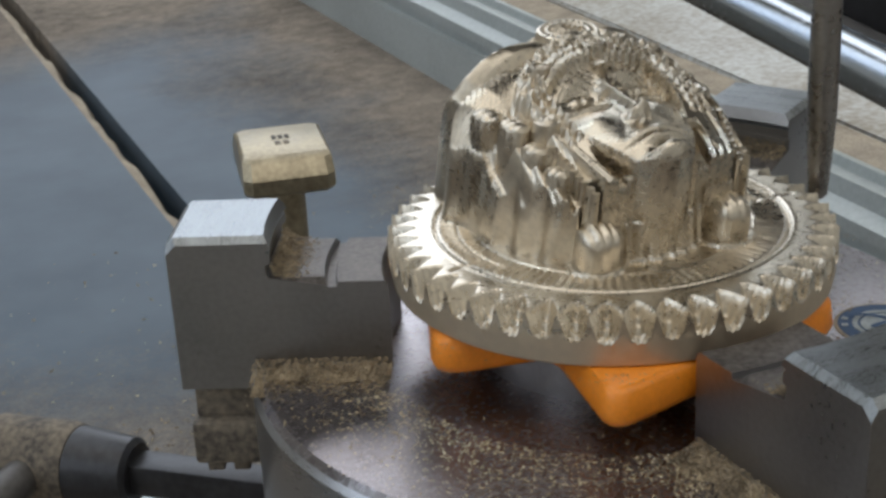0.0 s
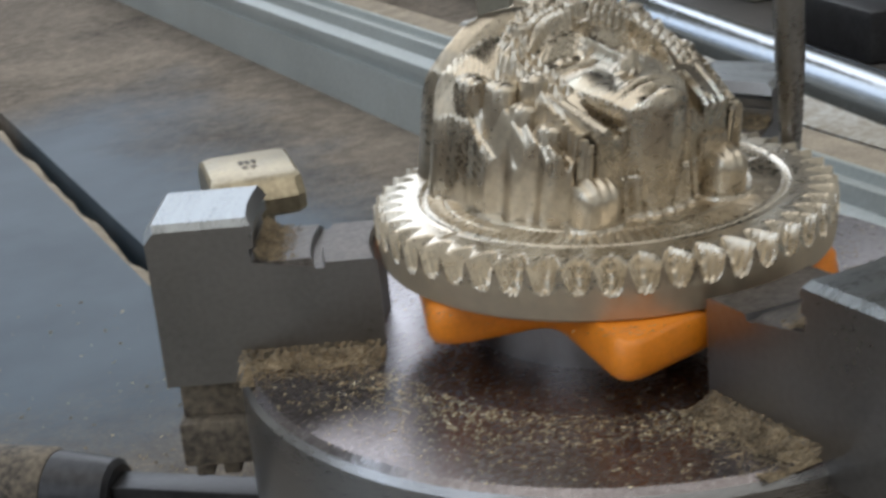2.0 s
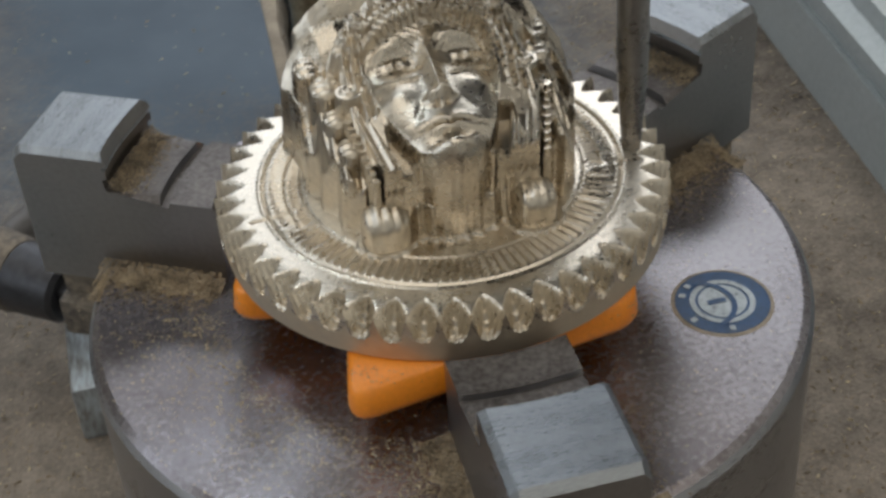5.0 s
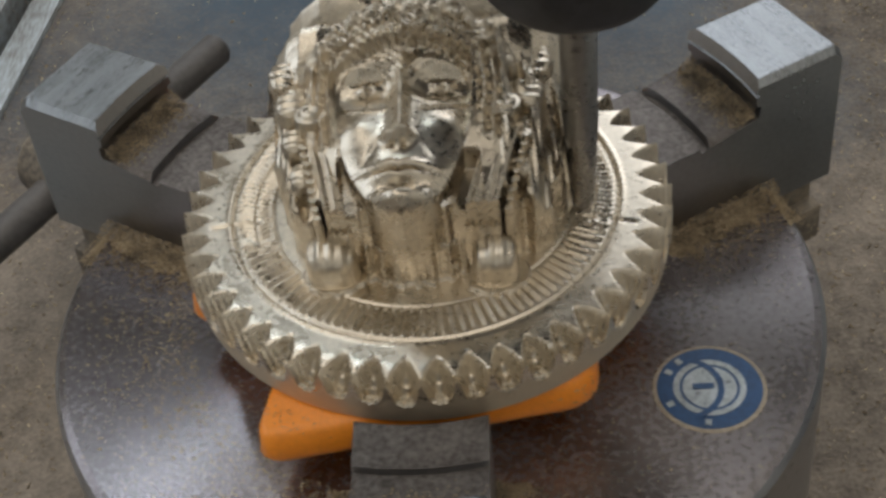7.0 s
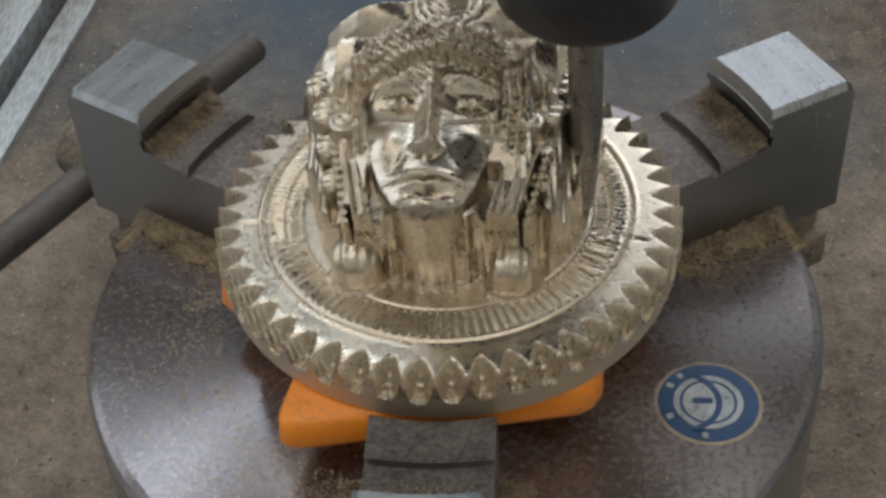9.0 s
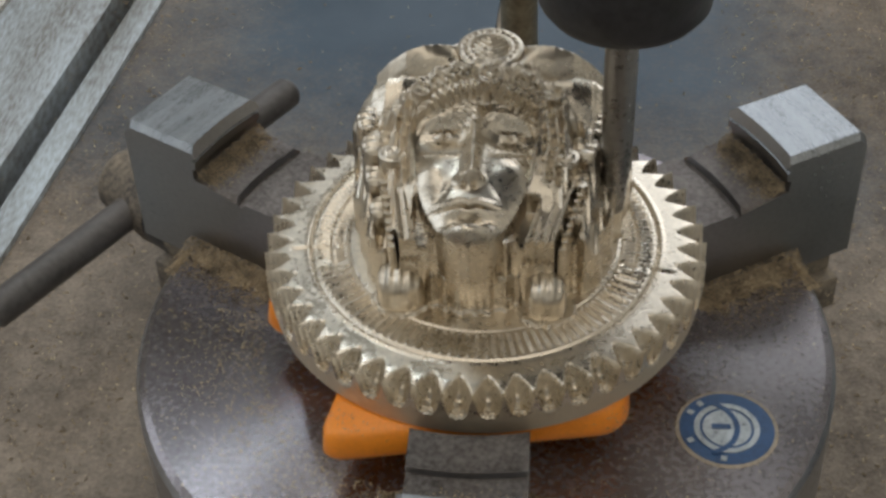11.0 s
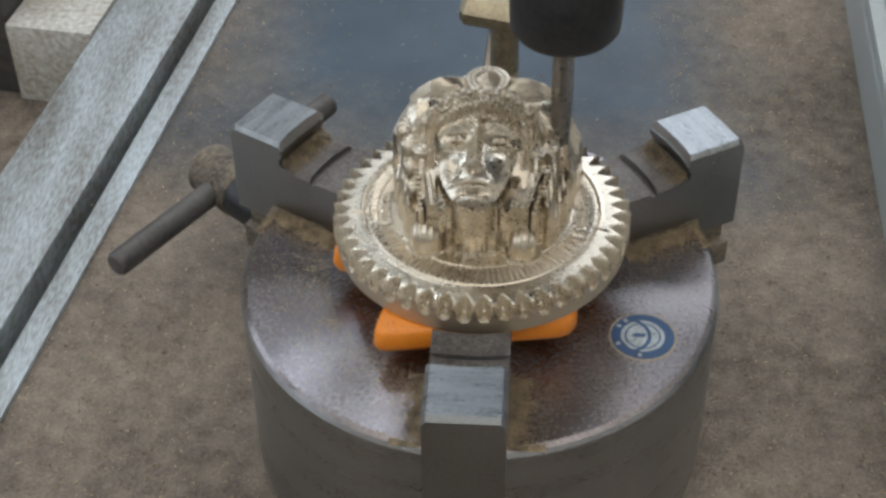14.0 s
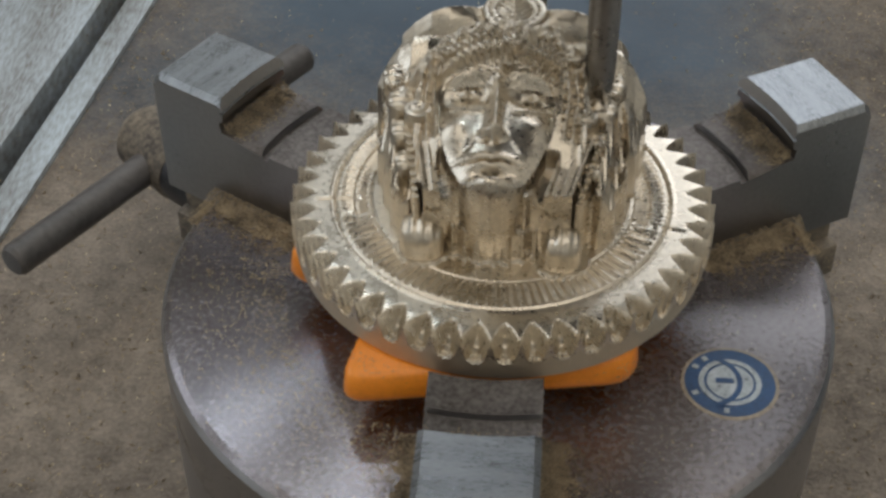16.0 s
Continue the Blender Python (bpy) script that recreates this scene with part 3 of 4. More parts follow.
    z = np.maximum(mass, np.maximum(neck, collar))
    # face: chin over the neck, sheer jaw, cheeks, lips, nose, deep-set eyes under a hatched brow
    half = np.interp(y, [-14.2, -13.9, -13.2, -12, -10, -8, -5, -1, 3], [0.0, 1.2, 2.5, 3.7, 5.0, 5.8, 6.4, 6.7, 6.6])
    u = np.abs(x + 0.8) / np.maximum(half, 0.05)
    face = np.interp(y, [-14.2, -13.9, -13.4, -12.8, -11.9, -11.2, -10.3, -9.3, -7.5, -5, -3, -1, 1, 3, 5],
                     [10.6, 11.4, 12.2, 12.4, 12.1, 12.4, 12.9, 13.2, 13.5, 13.8, 14.1, 14.6, 15.5, 16.5, 17.2])
    face = face - 1.5 * np.minimum(u, 1.2) ** 2.4
    face += bump(x, y, -0.9, -13.0, 1.6, 0.8, 0.6) - bump(x, y, -0.8, -11.75, 1.4, 0.42, 0.75)
    ym = y + 0.75 + 0.014 * (x + 0.9) ** 2 + 0.22 * np.exp(-((x + 0.9) / 0.5) ** 2)
    face += bump(x, ym, -0.9, -10.05, 1.9, 0.38, 0.55) + bump(x, ym, -0.9, -9.1, 2.1, 0.32, 0.5) - bump(x, ym, -0.9, -9.6, 2.6, 0.15, 0.8)
    face += bump(x, y, -0.9, -7.5, 0.75, 0.7, 1.3) + bump(x, y, -1.95, -7.3, 0.5, 0.5, 0.9) + bump(x, y, -0.05, -7.3, 0.5, 0.5, 0.9)
    face -= bump(x, y, -1.5, -8.15, 0.3, 0.22, 0.6) + bump(x, y, -0.5, -8.15, 0.3, 0.22, 0.6)
    face += 1.15 * np.exp(-np.abs((x + 0.8) / 0.75) ** 1.5) * step(-8.0, -6.8, y) * step(1.8, -1.0, y)
    for k in (-1, 1):
        ex = -0.4 + k * 3.35
        face += -bump(x, y, ex - k * 0.35, -0.8, 2.0, 1.25, 1.35) + bump(x, y, ex, -0.75, 1.15, 0.62, 1.25)
        face -= bump(x, y, ex, -0.8, 0.34, 0.3, 0.7) + bump(x, y, ex, -0.1, 1.5, 0.16, 0.6) + bump(x, y, ex, -1.4, 1.4, 0.16, 0.5)
        face += bump(x, y, ex, 1.0, 2.4, 0.45, 0.7, -k * 8)
        face += bump(x, y, -0.8 + k * 4.1, -5.4, 1.8, 1.6, 0.45) - bump(x, y, -0.8 + k * 2.6, -8.4, 0.4, 1.3, 0.12, k * 30)
    far = np.abs(x + 0.6)
    face += 0.38 * np.exp(-((y + 3.75 - 0.028 * far ** 2) / 0.14) ** 2) * step(1.3, 1.9, far) * step(6.2, 5.6, far)
    arc = np.hypot(far - 3.3, (y + 1.2) * 1.1)
    face += 0.07 * np.sin(arc * 10.0) * step(1.9, 2.4, arc) * step(-1.0, 0.6, y)
    inside = step(1.0, 0.93, u) * step(3.4, 2.8, y + 0.05 * x * x) * (y > -14.2)
    z = np.where(inside > 0.02, np.maximum(inside * face, np.minimum(z, face * inside + (1 - inside) * z)), z)
    # scalloped hem round neck and ornaments
    hem = step(0.0, 0.3, ground - front + 1.7) * step(6.4, 6.0, np.abs(x + 0.5)) * (ground < -5)
    for cx, cy in ((-8.2, -10.3), (6.9, -11.3)):
        hem = np.maximum(hem, step(1.0, 0.92, np.hypot((x - cx) / 3.2, (ground - cy) / 2.8) + 0.03 * np.sin(x * 5)))
    z = np.maximum(z, hem * 0.4)
    # tassel braids, beads beside them and flat-fronted ornaments at their foot
    for k, cx, cy, rx, ry, top_x, low_x, w in ((-1, -8.2, -10.2, 2.4, 2.2, -8.5, -7.0, 1.1), (1, 6.9, -11.2, 2.1, 2.1, 8.4, 6.0, 1.7)):
        d = (np.abs((x - cx) / rx) ** 2.5 + np.abs((ground - cy) / ry) ** 2.5) ** 0.4
        z = np.maximum(z, np.where(d < 1.0, 3.0 + 2.0 * np.sqrt(np.clip(1 - d * d, 0, 1)) + 0.3 * (ground - cy) + 0.12 * np.sin(x * 6), 0))
        mid = np.interp(y, [-12.6, -5.2], [low_x, top_x])
        off = np.abs(x - mid)
        strip = step(w, w - 0.25, off) * step(-12.3, -12.1, y) * step(-4.2, -5.4, y)
        z = np.maximum(z, strip * (np.interp(y, [-12.6, -5.2], [9.2, 12.2]) + 0.16 * np.sin((x - mid) * 6.5)))
        knot = step(w + 0.15, w - 0.1, off) * step(-12.75, -12.6, y) * (y < -10)
        z = np.maximum(z, knot * (6.4 + 0.25 * np.sin(x * 9)))
        for q in range(9):
            z = np.maximum(z, np.where(np.hypot(x - mid - k * (w + 0.55), y + 12.0 - q * 0.78) < 0.42, 8.4 + 0.4 * q, 0))
        # ear disc
        d = np.hypot(x + 0.3 - k * 8.9, y + 3.2) / 1.5
        z = np.where(d < 1, np.maximum(z, 13.2 + 0.8 * np.sqrt(np.clip(1 - d * d, 0, 1)) + 0.12 * np.cos(d * 13)), z)
    # brow bands: dentils, beads, flower row, then round badges
    th = np.arctan2(y + 1.8, (x + 0.3) / 1.25)
    z += step(4.5, 4.7, rr) * step(6.1, 5.9, rr) * step(1.0, 2.2, y) * foot * (0.25 + 0.28 * np.sin(th * 52))
    z += step(6.25, 6.35, rr) * step(7.05, 6.95, rr) * step(-0.5, 0.8, y) * foot * (0.3 + 0.25 * np.sin(th * 66))
    z += step(7.2, 7.35, rr) * step(8.7, 8.5, rr) * step(-1.5, 0.0, y) * foot * (0.40 + 0.42 * np.sin(th * 30) * np.sin((rr - 7.2) * 4.2))
    for bx, by, br, hi in ((0.5, 9.0, 3.5, 18.75), (0.8, 4.6, 1.45, 18.5), (-3.4, 5.6, 1.1, 18.2), (4.4, 5.6, 1.1, 18.2), (-6.4, 3.4, 1.1, 17.2), (7.4, 3.2, 1.1, 17.0)):
        d = np.hypot(x - bx, y - by) / br
        a2 = np.arctan2(y - by, x - bx)
        badge = hi + 0.10 * (y - by) + 0.22 * np.exp(-((d - 0.9) / 0.08) ** 2) + 0.22 * np.exp(-((d - 0.66) / 0.07) ** 2) - 0.10 * (d < 0.6) + 0.22 * (d < 0.58) * np.sin((np.abs(x - bx) * 0.9 - (y - by)) * 7.0)
        badge += 0.16 * np.sin(a2 * 22) * step(0.70, 0.74, d) * step(0.86, 0.82, d)
        z = np.where(d < 1.0, np.maximum(z, badge), z)
    z = np.maximum(z, np.where(np.hypot((x - 0.0) / 0.8, (y - 2.0) / 1.0) < 1, 17.3 - 0.5 * np.abs(x), 0))
    return np.maximum(z, 0)


def medal():
    NT, TEETH = 768, 48
    top, low = 14.1, 8.3
    th = np.arange(NT) * math.tau / NT
    r = np.concatenate([np.linspace(0.02, 17.4, 205), np.linspace(17.5, 20.9, 36), np.linspace(21.1, 24.15, 26)])
    rg, tg = np.meshgrid(r, th, indexing="ij")
    x, y = rg * np.cos(tg), rg * np.sin(tg)
    rel = relief(x, y)
    z = top + rel
    flat = step(0.4, 0.0, rel)
    # ring of short radial strokes, grooves, then the toothed rim
    ring = step(15.2, 15.5, rg) * step(18.6, 18.3, rg)
    fore = step(-4.0, -6.0, y)
    z += flat * ring * (fore * 0.13 * np.sin(tg * 120) + (1 - fore) * 0.08 * np.sin(tg * 170 + 2.2 * np.sin(rg * 2.2)))
    z -= flat * 0.24 * np.exp(-((rg - 18.95) / 0.16) ** 2)
    z += flat * 0.10 * np.exp(-((rg - 19.4) / 0.20) ** 2)
    z -= flat * 0.14 * np.exp(-((rg - 14.9) / 0.14) ** 2)
    z -= flat * (1 - fore) * 0.16 * np.exp(-((rg - 16.7) / 0.14) ** 2)
    for slit in (-172.5, -14.5):
        z -= flat * 0.2 * np.exp(-(((tg * 180 / math.pi - slit + 180) % 360 - 180) / 0.55) ** 2) * step(14.8, 15.2, rg) * step(21.4, 21.0, rg)
    ph = np.abs(((tg * TEETH / math.tau) % 1.0) - 0.5) * 2          # 1 on a ridge, 0 in a flute
    deep = np.clip((rg - (21.0 + 2.3 * ph ** 1.4)) / 1.7, 0, 1.1)
    z -= deep * 2.5 * (1 - ph ** 3) + 0.25 * step(21.5, 24.1, rg)
    z += (0.16 * np.sin(rg * 11 + np.floor(tg * TEETH / math.tau) * 1.7) + 0.12 * np.sin(tg * TEETH * 5 + rg * 3)) * deep
    y = y - LEAN * np.minimum(rel, 19.5)
    verts = [(0.0, float(y[0].mean()), float(z[0].mean()))] + [tuple(v) for v in np.stack([x, y, z], -1).reshape(-1, 3)]
    faces = [(0, 1 + k, 1 + (k + 1) % NT) for k in range(NT)]
    n = len(r)
    k = np.arange(NT)
    k2 = (k + 1) % NT
    for i in range(n - 1):
        a, b = 1 + i * NT, 1 + (i + 1) * NT
        faces += list(zip((a + k).tolist(), (b + k).tolist(), (b + k2).tolist(), (a + k2).tolist()))
    # flutes end round on a plain tapered body; then the underside
    prev = 1 + (n - 1) * NT
    ph1 = np.abs(((th * TEETH / math.tau) % 1.0) - 0.5) * 2
    low_edge = np.minimum(z[-1] - 0.05, 11.3 + 0.9 * ph1 ** 4)
    walls = [(24.15 + 0 * th, low_edge), (24.10 + 0 * th, np.minimum(low_edge - 0.05, 11.0)), (23.95 + 0 * th, 9.8 + 0 * th), (23.75 + 0 * th, low + 0.3 + 0 * th), (23.4 + 0 * th, low + 0 * th), (0.5 + 0 * th, low + 0 * th)]
    first_wall = len(faces) + NT
    for rad, zz in walls:
        start_i = len(verts)
        verts += [(float(rad[q] * math.cos(th[q])), float(rad[q] * math.sin(th[q])), float(zz[q])) for q in range(NT)]
        a, b = prev, start_i
        faces += list(zip((a + k).tolist(), (b + k).tolist(), (b + k2).tolist(), (a + k2).tolist()))
        prev = start_i
    # the disc with its relief, and the toothed rim with the turned body below it
    rim_row = int(np.searchsorted(r, 20.0))
    first_rim = NT + rim_row * NT
    thing = empty("brass_medal", pose(0.0003, 0.0007, RAIL))
    pts = np.array(verts) * 0.001
    disc = link_mesh("carved_disc", pts[:1 + (rim_row + 1) * NT], faces[:first_rim], BRASS, thing, "pale brass field with a head in high relief", True)
    shift = 1 + rim_row * NT
    rim = link_mesh("toothed_rim", pts[shift:], [tuple(i - shift for i in f) for f in faces[first_rim:]], BRASS, thing, "pointed fluted teeth round a plain turned edge", True)
    rim.data.materials.append(BRASS_SIDE)
    rim.data.polygons.foreach_set("material_index", [1 if i >= first_wall - first_rim else 0 for i in range(len(rim.data.polygons))])
    for ob in (disc, rim):
        ob.data.set_sharp_from_angle(angle=radians(38))
    tagged(thing, "pale brass medal, carved head in high relief, toothed rim", "medal")


# ---- loose tools on the bed ----
KEY_BAR = []


def chuck_key():
    # plugged into the socket in the chuck's side; the cross handle lies level
    thing = empty("chuck_key", pose(0, 0, RAIL - 0.0258, 0, 0, 135.6))
    out = pose(0, 0, 0, 0, 90, 0)
    box("square_tip", (0.0395, -0.0022, -0.0022), (0.0632, 0.0022, 0.0022), BLACKED, thing, 0.0004)
    lathe("collar", [(0, 0.0625), (0.0038, 0.0625), (0.0045, 0.0631), (0.0052, 0.0700), (0.0052, 0.0710), (0, 0.0710)], BLACKED, thing, 40, out)
    lathe("hub", [(0, 0.0711), (0.0053, 0.0711), (0.0056, 0.0719), (0.0056, 0.0828), (0.0046, 0.0842), (0, 0.0845)], DUSTED_IRON, thing, 40, out, "dust-covered round hub")
    bar = lathe("handle", [(0, -0.0325), (0.0021, -0.0323), (0.0026, -0.0316), (0.0026, 0.0328), (0.0021, 0.0335), (0, 0.0337)], DARK_IRON, thing, 32, None, "black round cross handle")
    tagged(thing, "blackened steel chuck key plugged into the chuck", "chuck key")
    KEY_BAR.append(bar)
    box("clamp_block", (-0.0470, 0.0320, 0.0), (-0.0300, 0.0510, 0.0095), ALU_EDGE, None, 0.0008)
    tagged(bpy.data.objects["clamp_block"], "small bright aluminium clamp block at the chuck's foot", "clamp")


def tee_bolt():
    thing = empty("tee_bolt", pose(0.0009, 0.1035, 0.0, 0, 0, -15))
    bm = bmesh.new()
    # oblong hammer head, its top falling to broad chamfers at both ends, with clipped corners
    ring = []
    for sx, sy in ((1, 1), (-1, 1), (-1, -1), (1, -1)):
        c = [(sx * 0.0076, sy * 0.0098), (sx * 0.0062, sy * 0.0113)]
        ring += c if sx * sy > 0 else c[::-1]
    n = len(ring)
    levels = ((0.95, 0.95, 0.0304), (1.0, 1.0, 0.0310), (1.0, 1.0, 0.0334), (0.97, 0.80, 0.0358), (0.90, 0.66, 0.0364))
    loops = [[bm.verts.new((x * k, y * q, z)) for x, y in ring] for k, q, z in levels]
    for a, b in zip(loops, loops[1:]):
        for i in range(n):
            bm.faces.new((a[i], a[(i + 1) % n], b[(i + 1) % n], b[i]))
    bm.faces.new(loops[0][::-1]), bm.faces.new(loops[-1])
    part("head", bm, BRONZE, thing, "worn brass-coloured hammer head, chamfered at both ends", 30)
    prof = [(0, -0.004), (0.0036, -0.004)]
    for k in range(14):
        prof += [(0.0030, -0.003 + k * 0.0012), (0.0034, -0.0024 + k * 0.0012)]
    prof += [(0.0033, 0.0145), (0.0033, 0.0303), (0, 0.0303)]
    lathe("shank", prof, BRONZE, thing, 32, None, "threaded round shank")
    bm = bmesh.new()
    for i, j, w, d in ((-1.1, 1.6, 0.5, 1.2), (0.0, 1.6, 0.5, 1.2), (1.1, 1.6, 0.5, 1.2), (-0.7, -1.4, 0.6, 1.0), (0.7, -1.4, 0.6, 1.0)):
        add_box(bm, (i * 0.001 - w * 0.0008, j * 0.001 - d * 0.0008, 0.03635), (i * 0.001 + w * 0.0008, j * 0.001 + d * 0.0008, 0.03650))
    part("marks", bm, DUSTED_IRON, thing, "dark stamped bars on the head")
    tagged(thing, "brass-coloured hammer-head bolt standing in the bed's slot", "bolt")


# ---- the spindle: its foot is the cutter's tip ----
def spindle():
    thing = empty("milling_spindle", pose(0.0145, -0.002, RAIL + 0.014))
    prof = [(0, 0), (0.0006, 0.0), (0.0011, 0.0006), (0.0014, 0.005), (0.00168, 0.011), (0.00168, 0.036), (0, 0.036)]
    lathe("cutter", prof, CARBIDE, thing, 32, None, "slim tapered carbide cutter")
    lathe("collet", [(0.00168, 0.0258), (0.0048, 0.0258), (0.0055, 0.0268), (0.0055, 0.0296), (0.00168, 0.0296)], STEEL, thing, 40, None, "steel collet round the cutter")
    lathe("nut", [(0.0050, 0.0258), (0.0074, 0.0258), (0.0083, 0.0270), (0.0085, 0.0310), (0.0085, 0.0376), (0.0081, 0.0382), (0.0050, 0.0382)], BLACKED, thing, 64, None, "black collet nut")
    lathe("spindle_nose", [(0, 0.0383), (0.0078, 0.0383), (0.0078, 0.0500), (0.0095, 0.0510), (0.0095, 0.0600), (0, 0.0600)], CHROME, thing, 48, None, "polished steel spindle nose")
    lathe("spindle_housing", [(0, 0.0602), (0.030, 0.0602), (0.0325, 0.063), (0.0325, 0.20), (0, 0.20)], DARK, thing, 64)
    tagged(thing, "milling spindle with black collet nut and carbide cutter", "spindle")
    return thing


# ---- chips ----
def chips():
    rng = np.random.default_rng(7)

    def heap(name, spots, label, mat=CHIP, mounds=()):
        """spots: x, y, z, half-length, height of the heap."""
        verts, faces = [], []
        for x, y, z, size in spots:
            a, b = rng.uniform(0, math.tau), rng.uniform(-0.7, 0.7)
            l, w, h = size * rng.uniform(0.6, 1.6), size * rng.uniform(0.25, 0.5), size * rng.uniform(0.15, 0.35)
            d = Vector((math.cos(a), math.sin(a), b * 0.5)) * l
            s = Vector((-math.sin(a), math.cos(a), rng.uniform(-0.6, 0.6))) * w
            up = Vector((0, 0, h))
            c = Vector((x, y, z + h + abs(d.z) + abs(s.z) * 0.5))
            i = len(verts)
            verts += [c - d, c + s - up, c + d, c - s - up, c + up * 1.2]
            faces += [(i, i + 1, i + 4), (i + 1, i + 2, i + 4), (i + 2, i + 3, i + 4), (i + 3, i, i + 4), (i + 3, i + 2, i + 1, i)]
        # low mounds under the loose chips
        for c, s, t0, t1, z0, r0, r1, hi in mounds:
            nr, nw = 46, 18
            i = len(verts)
            for p in range(nr):
                for q in range(nw):
                    r, far = r0 + (r1 - r0) * p / (nr - 1), q / (nw - 1)
                    t = t0 + (t1 - t0) * far
                    rough = 0.75 + 0.25 * math.sin(p * 0.9 + 3 * s) * math.sin(p * 0.37 + q * 0.5) + rng.uniform(-0.22, 0.22)
                    verts.append(Vector((r * c - t * s, r * s + t * c, z0 + hi * (rough * math.exp(-far * 2.8) * min(1.0, (nr - 1 - p) / 9.0 + 0.1) - 0.17))))
            for p in range(nr - 1):
                for q in range(nw - 1):
                    k = i + p * nw + q
                    faces.append((k, k + 1, k + nw + 1, k + nw))
        ob = link_mesh(name, verts, faces, mat)
        tagged(ob, label, "chips", kind="stuff")

    spots = []
    # heaps along both sides of each jaw and thin scatter over the chuck's face
    for a in (-90, 150, 30):
        c, s = math.cos(radians(a)), math.sin(radians(a))
        for k in range(5200):
            r, side = rng.uniform(0.0245, 0.0392), rng.choice((-1, 1))
            far = abs(rng.normal(0, 0.0026))
            t = side * (0.0062 + far)
            zz = max(0.0, 0.0016 * math.exp(-far / 0.0016) - 0.0002)
            spots.append((r * c - t * s, r * s + t * c, RAIL + zz, rng.choice((0.00011, 0.00015, 0.0002))))
        for k in range(2400):
            t, back = rng.uniform(-0.0058, 0.0058), abs(rng.normal(0, 0.0014))
            rr = 0.0364 - back
            spots.append((rr * c - t * s, rr * s + t * c, RAIL + 0.0107 + max(0.0, 0.0016 * (1 - back / 0.0016)) * rng.uniform(0.3, 1), rng.choice((0.00012, 0.00018))))
    for k in range(150):
        a, r = radians(rng.choice((-121, -52, -170)) + rng.normal(0, 5)), rng.uniform(0.0242, 0.0262)
        spots.append((r * math.cos(a), r * math.sin(a), RAIL + 0.0083, 0.00013))
    mounds = []
    for a, low, high in ((-90, 0.0011, 0.0007), (150, 0.0008, 0.0011), (30, 0.0006, 0.0006)):
        c, s = math.cos(radians(a)), math.sin(radians(a))
        for side, hi in ((-1, low), (1, high)):
            mounds.append((c, s, side * 0.0060, side * 0.0118, RAIL, 0.0240, 0.0388, hi))
    heap("brass_chips", spots, "fine brass chips heaped against the chuck jaws", CHIP, mounds)
    spots = []
    while len(spots) < 6500:
        x, y = rng.uniform(-0.085, 0.085), rng.uniform(-0.06, 0.16)
        if math.hypot(x, y) < 0.0412:
            continue
        clean = max(abs(x + 0.012) - 0.052, abs(y - 0.175) - 0.09)
        if clean < 0.0 and rng.uniform() > 0.06:
            continue
        spots.append((x, y, 0.0, rng.choice((0.0002, 0.00028, 0.0004))))
    heap("milling_dust", spots, "tan and brass milling chips strewn over the bed")
    # bright curls and specks, singly strewn
    spots = []
    for k in range(1200):
        a, r = rng.uniform(0, math.tau), 0.0388 * math.sqrt(rng.uniform(0.25, 1))
        spots.append((r * math.cos(a), r * math.sin(a), RAIL, 0.00010))
    for k in range(1800):
        a, r = radians(rng.uniform(-185, -92)), min(0.0388, 0.0252 + abs(rng.normal(0, 0.0055)))
        spots.append((r * math.cos(a), r * math.sin(a), RAIL, rng.choice((0.00009, 0.00013, 0.00018))))
    for k in range(700):
        a, r = rng.uniform(0, math.tau), 0.0386 * math.sqrt(rng.uniform(0.3, 1))
        spots.append((r * math.cos(a), r * math.sin(a), RAIL, rng.choice((0.00008, 0.00010, 0.00016))))
    while len(spots) < 6400:
        x, y = rng.uniform(-0.09, 0.085), rng.uniform(-0.07, 0.15)
        if math.hypot(x, y) > 0.0412 and (max(abs(x + 0.012) - 0.05, abs(y - 0.175) - 0.09) > 0 or rng.uniform() < 0.12):
            spots.append((x, y, 0.0, rng.choice((0.00013, 0.0002, 0.0003))))
    heap("bright_chips", spots, "bright brass specks strewn over chuck and bed", GLINT)
    # dust lying in the slot, along its side
    verts, faces = [], []
    n = 150
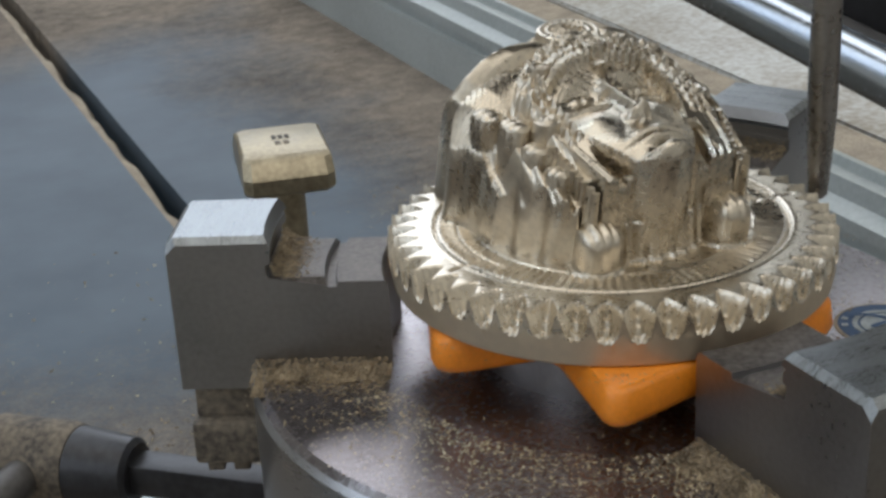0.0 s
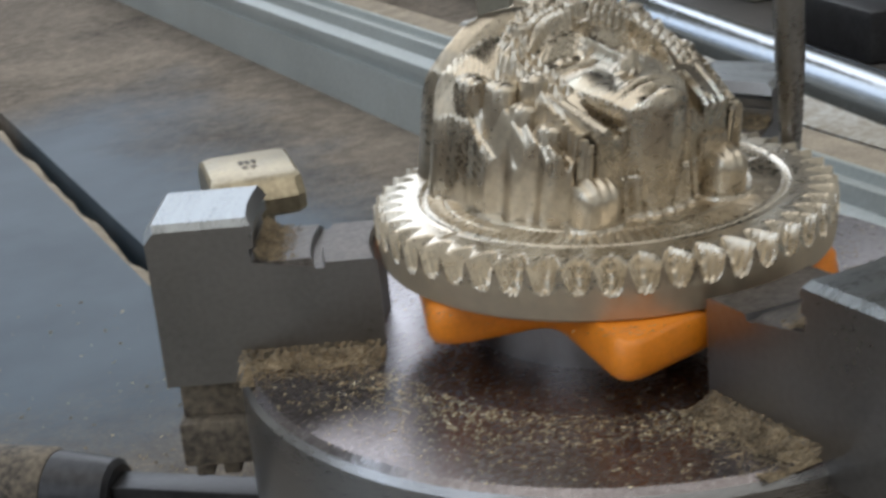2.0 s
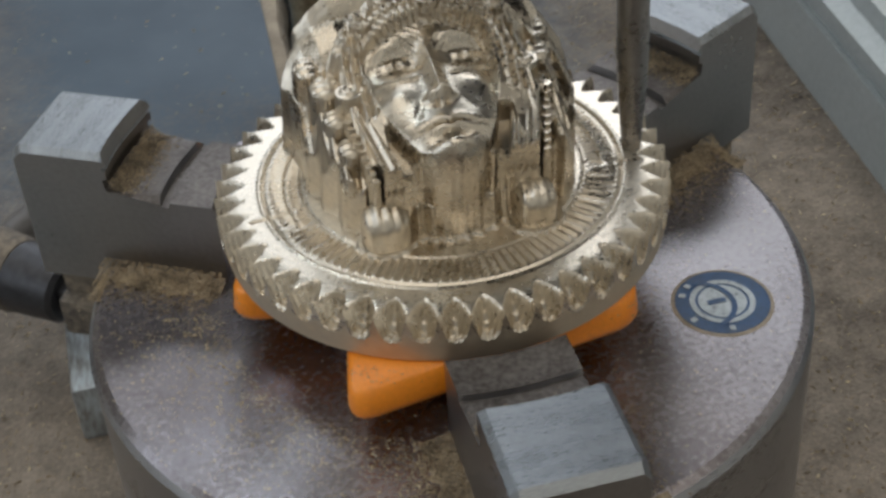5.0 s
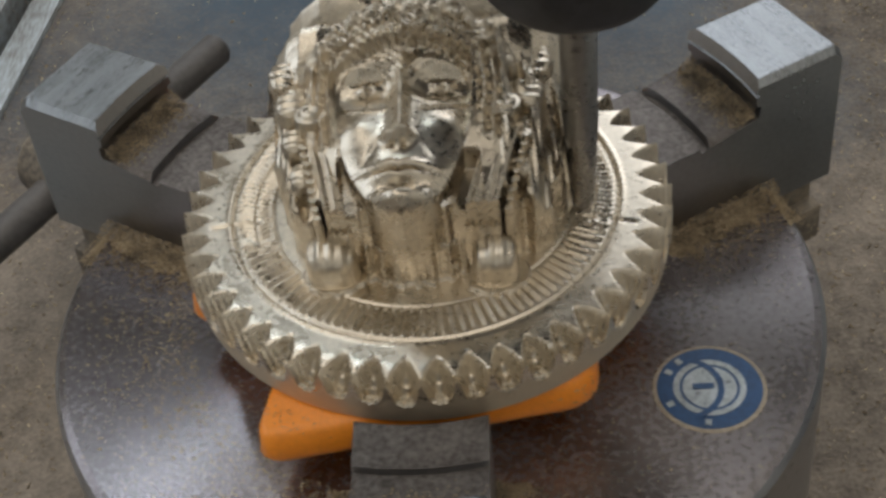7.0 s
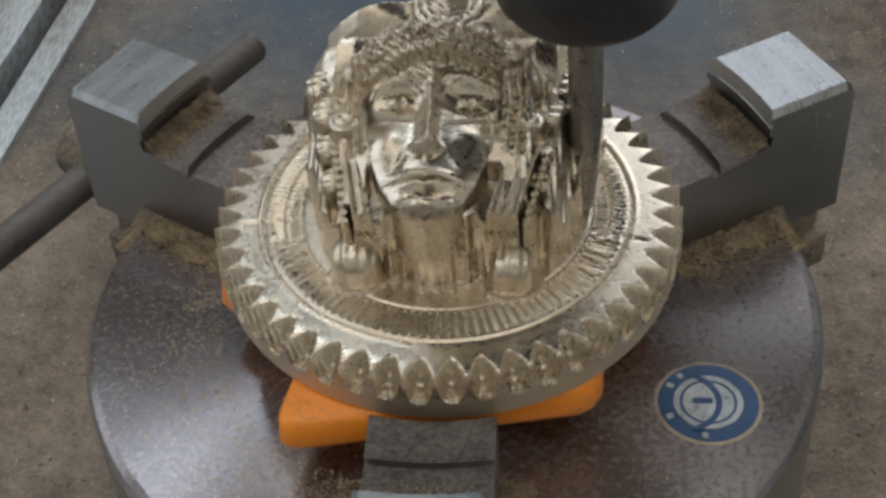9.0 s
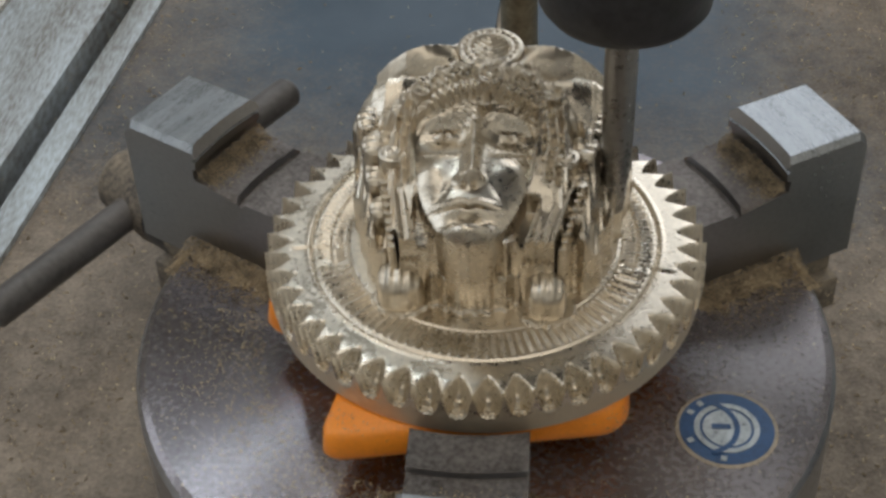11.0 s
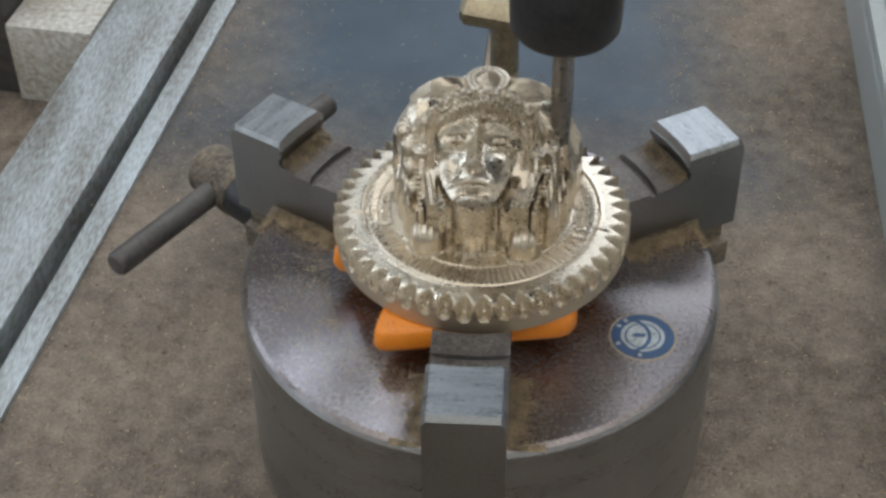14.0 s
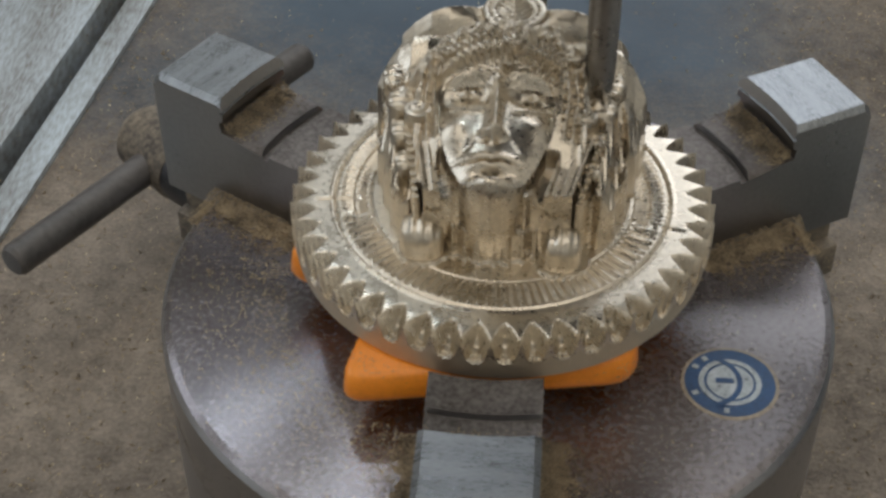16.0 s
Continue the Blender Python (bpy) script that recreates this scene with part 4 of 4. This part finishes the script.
    for k in range(n + 1):
        y = 0.088 + 0.40 * k / n
        x0 = -0.0109 + 0.0505 * y
        w = 0.0045 + 0.0006 * math.sin(k * 0.31) + 0.0004 * math.sin(k * 0.83 + 1) + rng.uniform(-0.0003, 0.0003)
        zt = -0.0012 + 0.0006 * math.sin(k * 0.47)
        verts += [(x0, y, zt), (x0 + w * 0.6, y, zt - 0.0008), (x0 + w, y, zt - 0.0050), (x0 + w, y, -0.019), (x0, y, -0.019)]
    for k in range(n):
        a = k * 5
        for q in range(5):
            r = (q + 1) % 5
            faces.append((a + q, a + 5 + q, a + 5 + r, a + r))
    tagged(link_mesh("slot_dust", verts, faces, TAN_DUST), "tan dust lying along the slot's side", "dust", kind="stuff")


def motions():
    tips = ((0.0, 26.4, -2.3, 11.6), (0.5, 26.3, -2.3, 11.6), (1.0, 25.8, -2.4, 11.6), (1.5, 26.4, -0.8, 11.6), (2.0, 26.3, 0.6, 11.6), (2.5, 25.9, 0.3, 11.6),
            (3.0, 25.4, 0.4, 11.6), (3.5, 24.8, 0.0, 11.8), (4.2, 23.7, 0.1, 12.4), (6.3, 16.8, -1.8, 14.0), (6.5, 16.4, -1.9, 14.0), (7.0, 15.7, -1.7, 14.0),
            (7.5, 15.2, -2.2, 14.0), (8.0, 14.9, -2.1, 14.0), (8.5, 14.3, -2.0, 14.0), (9.0, 14.3, 0.4, 14.0), (9.5, 14.0, 1.8, 14.0), (11.8, 14.2, -0.2, 20.0),
            (12.0, 14.0, 0.3, 20.0), (12.5, 13.5, 1.6, 20.0), (13.0, 12.8, 4.4, 20.2), (13.5, 12.8, 4.7, 20.2), (14.0, 12.5, 4.3, 20.2), (14.5, 11.6, 4.2, 20.2),
            (15.0, 11.1, 2.4, 20.2), (15.5, 10.7, 3.2, 20.2), (16.0, 10.4, 3.3, 20.2))
    # the cross handle slides and swings loosely in its hub
    walk(KEY_BAR[0], [(t, pose(0.0768, y, 0.0002, 90, 0, turn)) for t, y, turn in ((0.0, 0.0262, 0), (4.2, 0.0262, 0), (6.3, 0.0, 12), (16.0, 0.0, 12))])
    walk(SPINDLE, [(t, pose(x / 1000, y / 1000, RAIL + z / 1000)) for t, x, y, z in tips])


setting()
guide_rods()
machine_posts()
chuck()
spacer()
medal()
chuck_key()
tee_bolt()
SPINDLE = spindle()
chips()
motions()
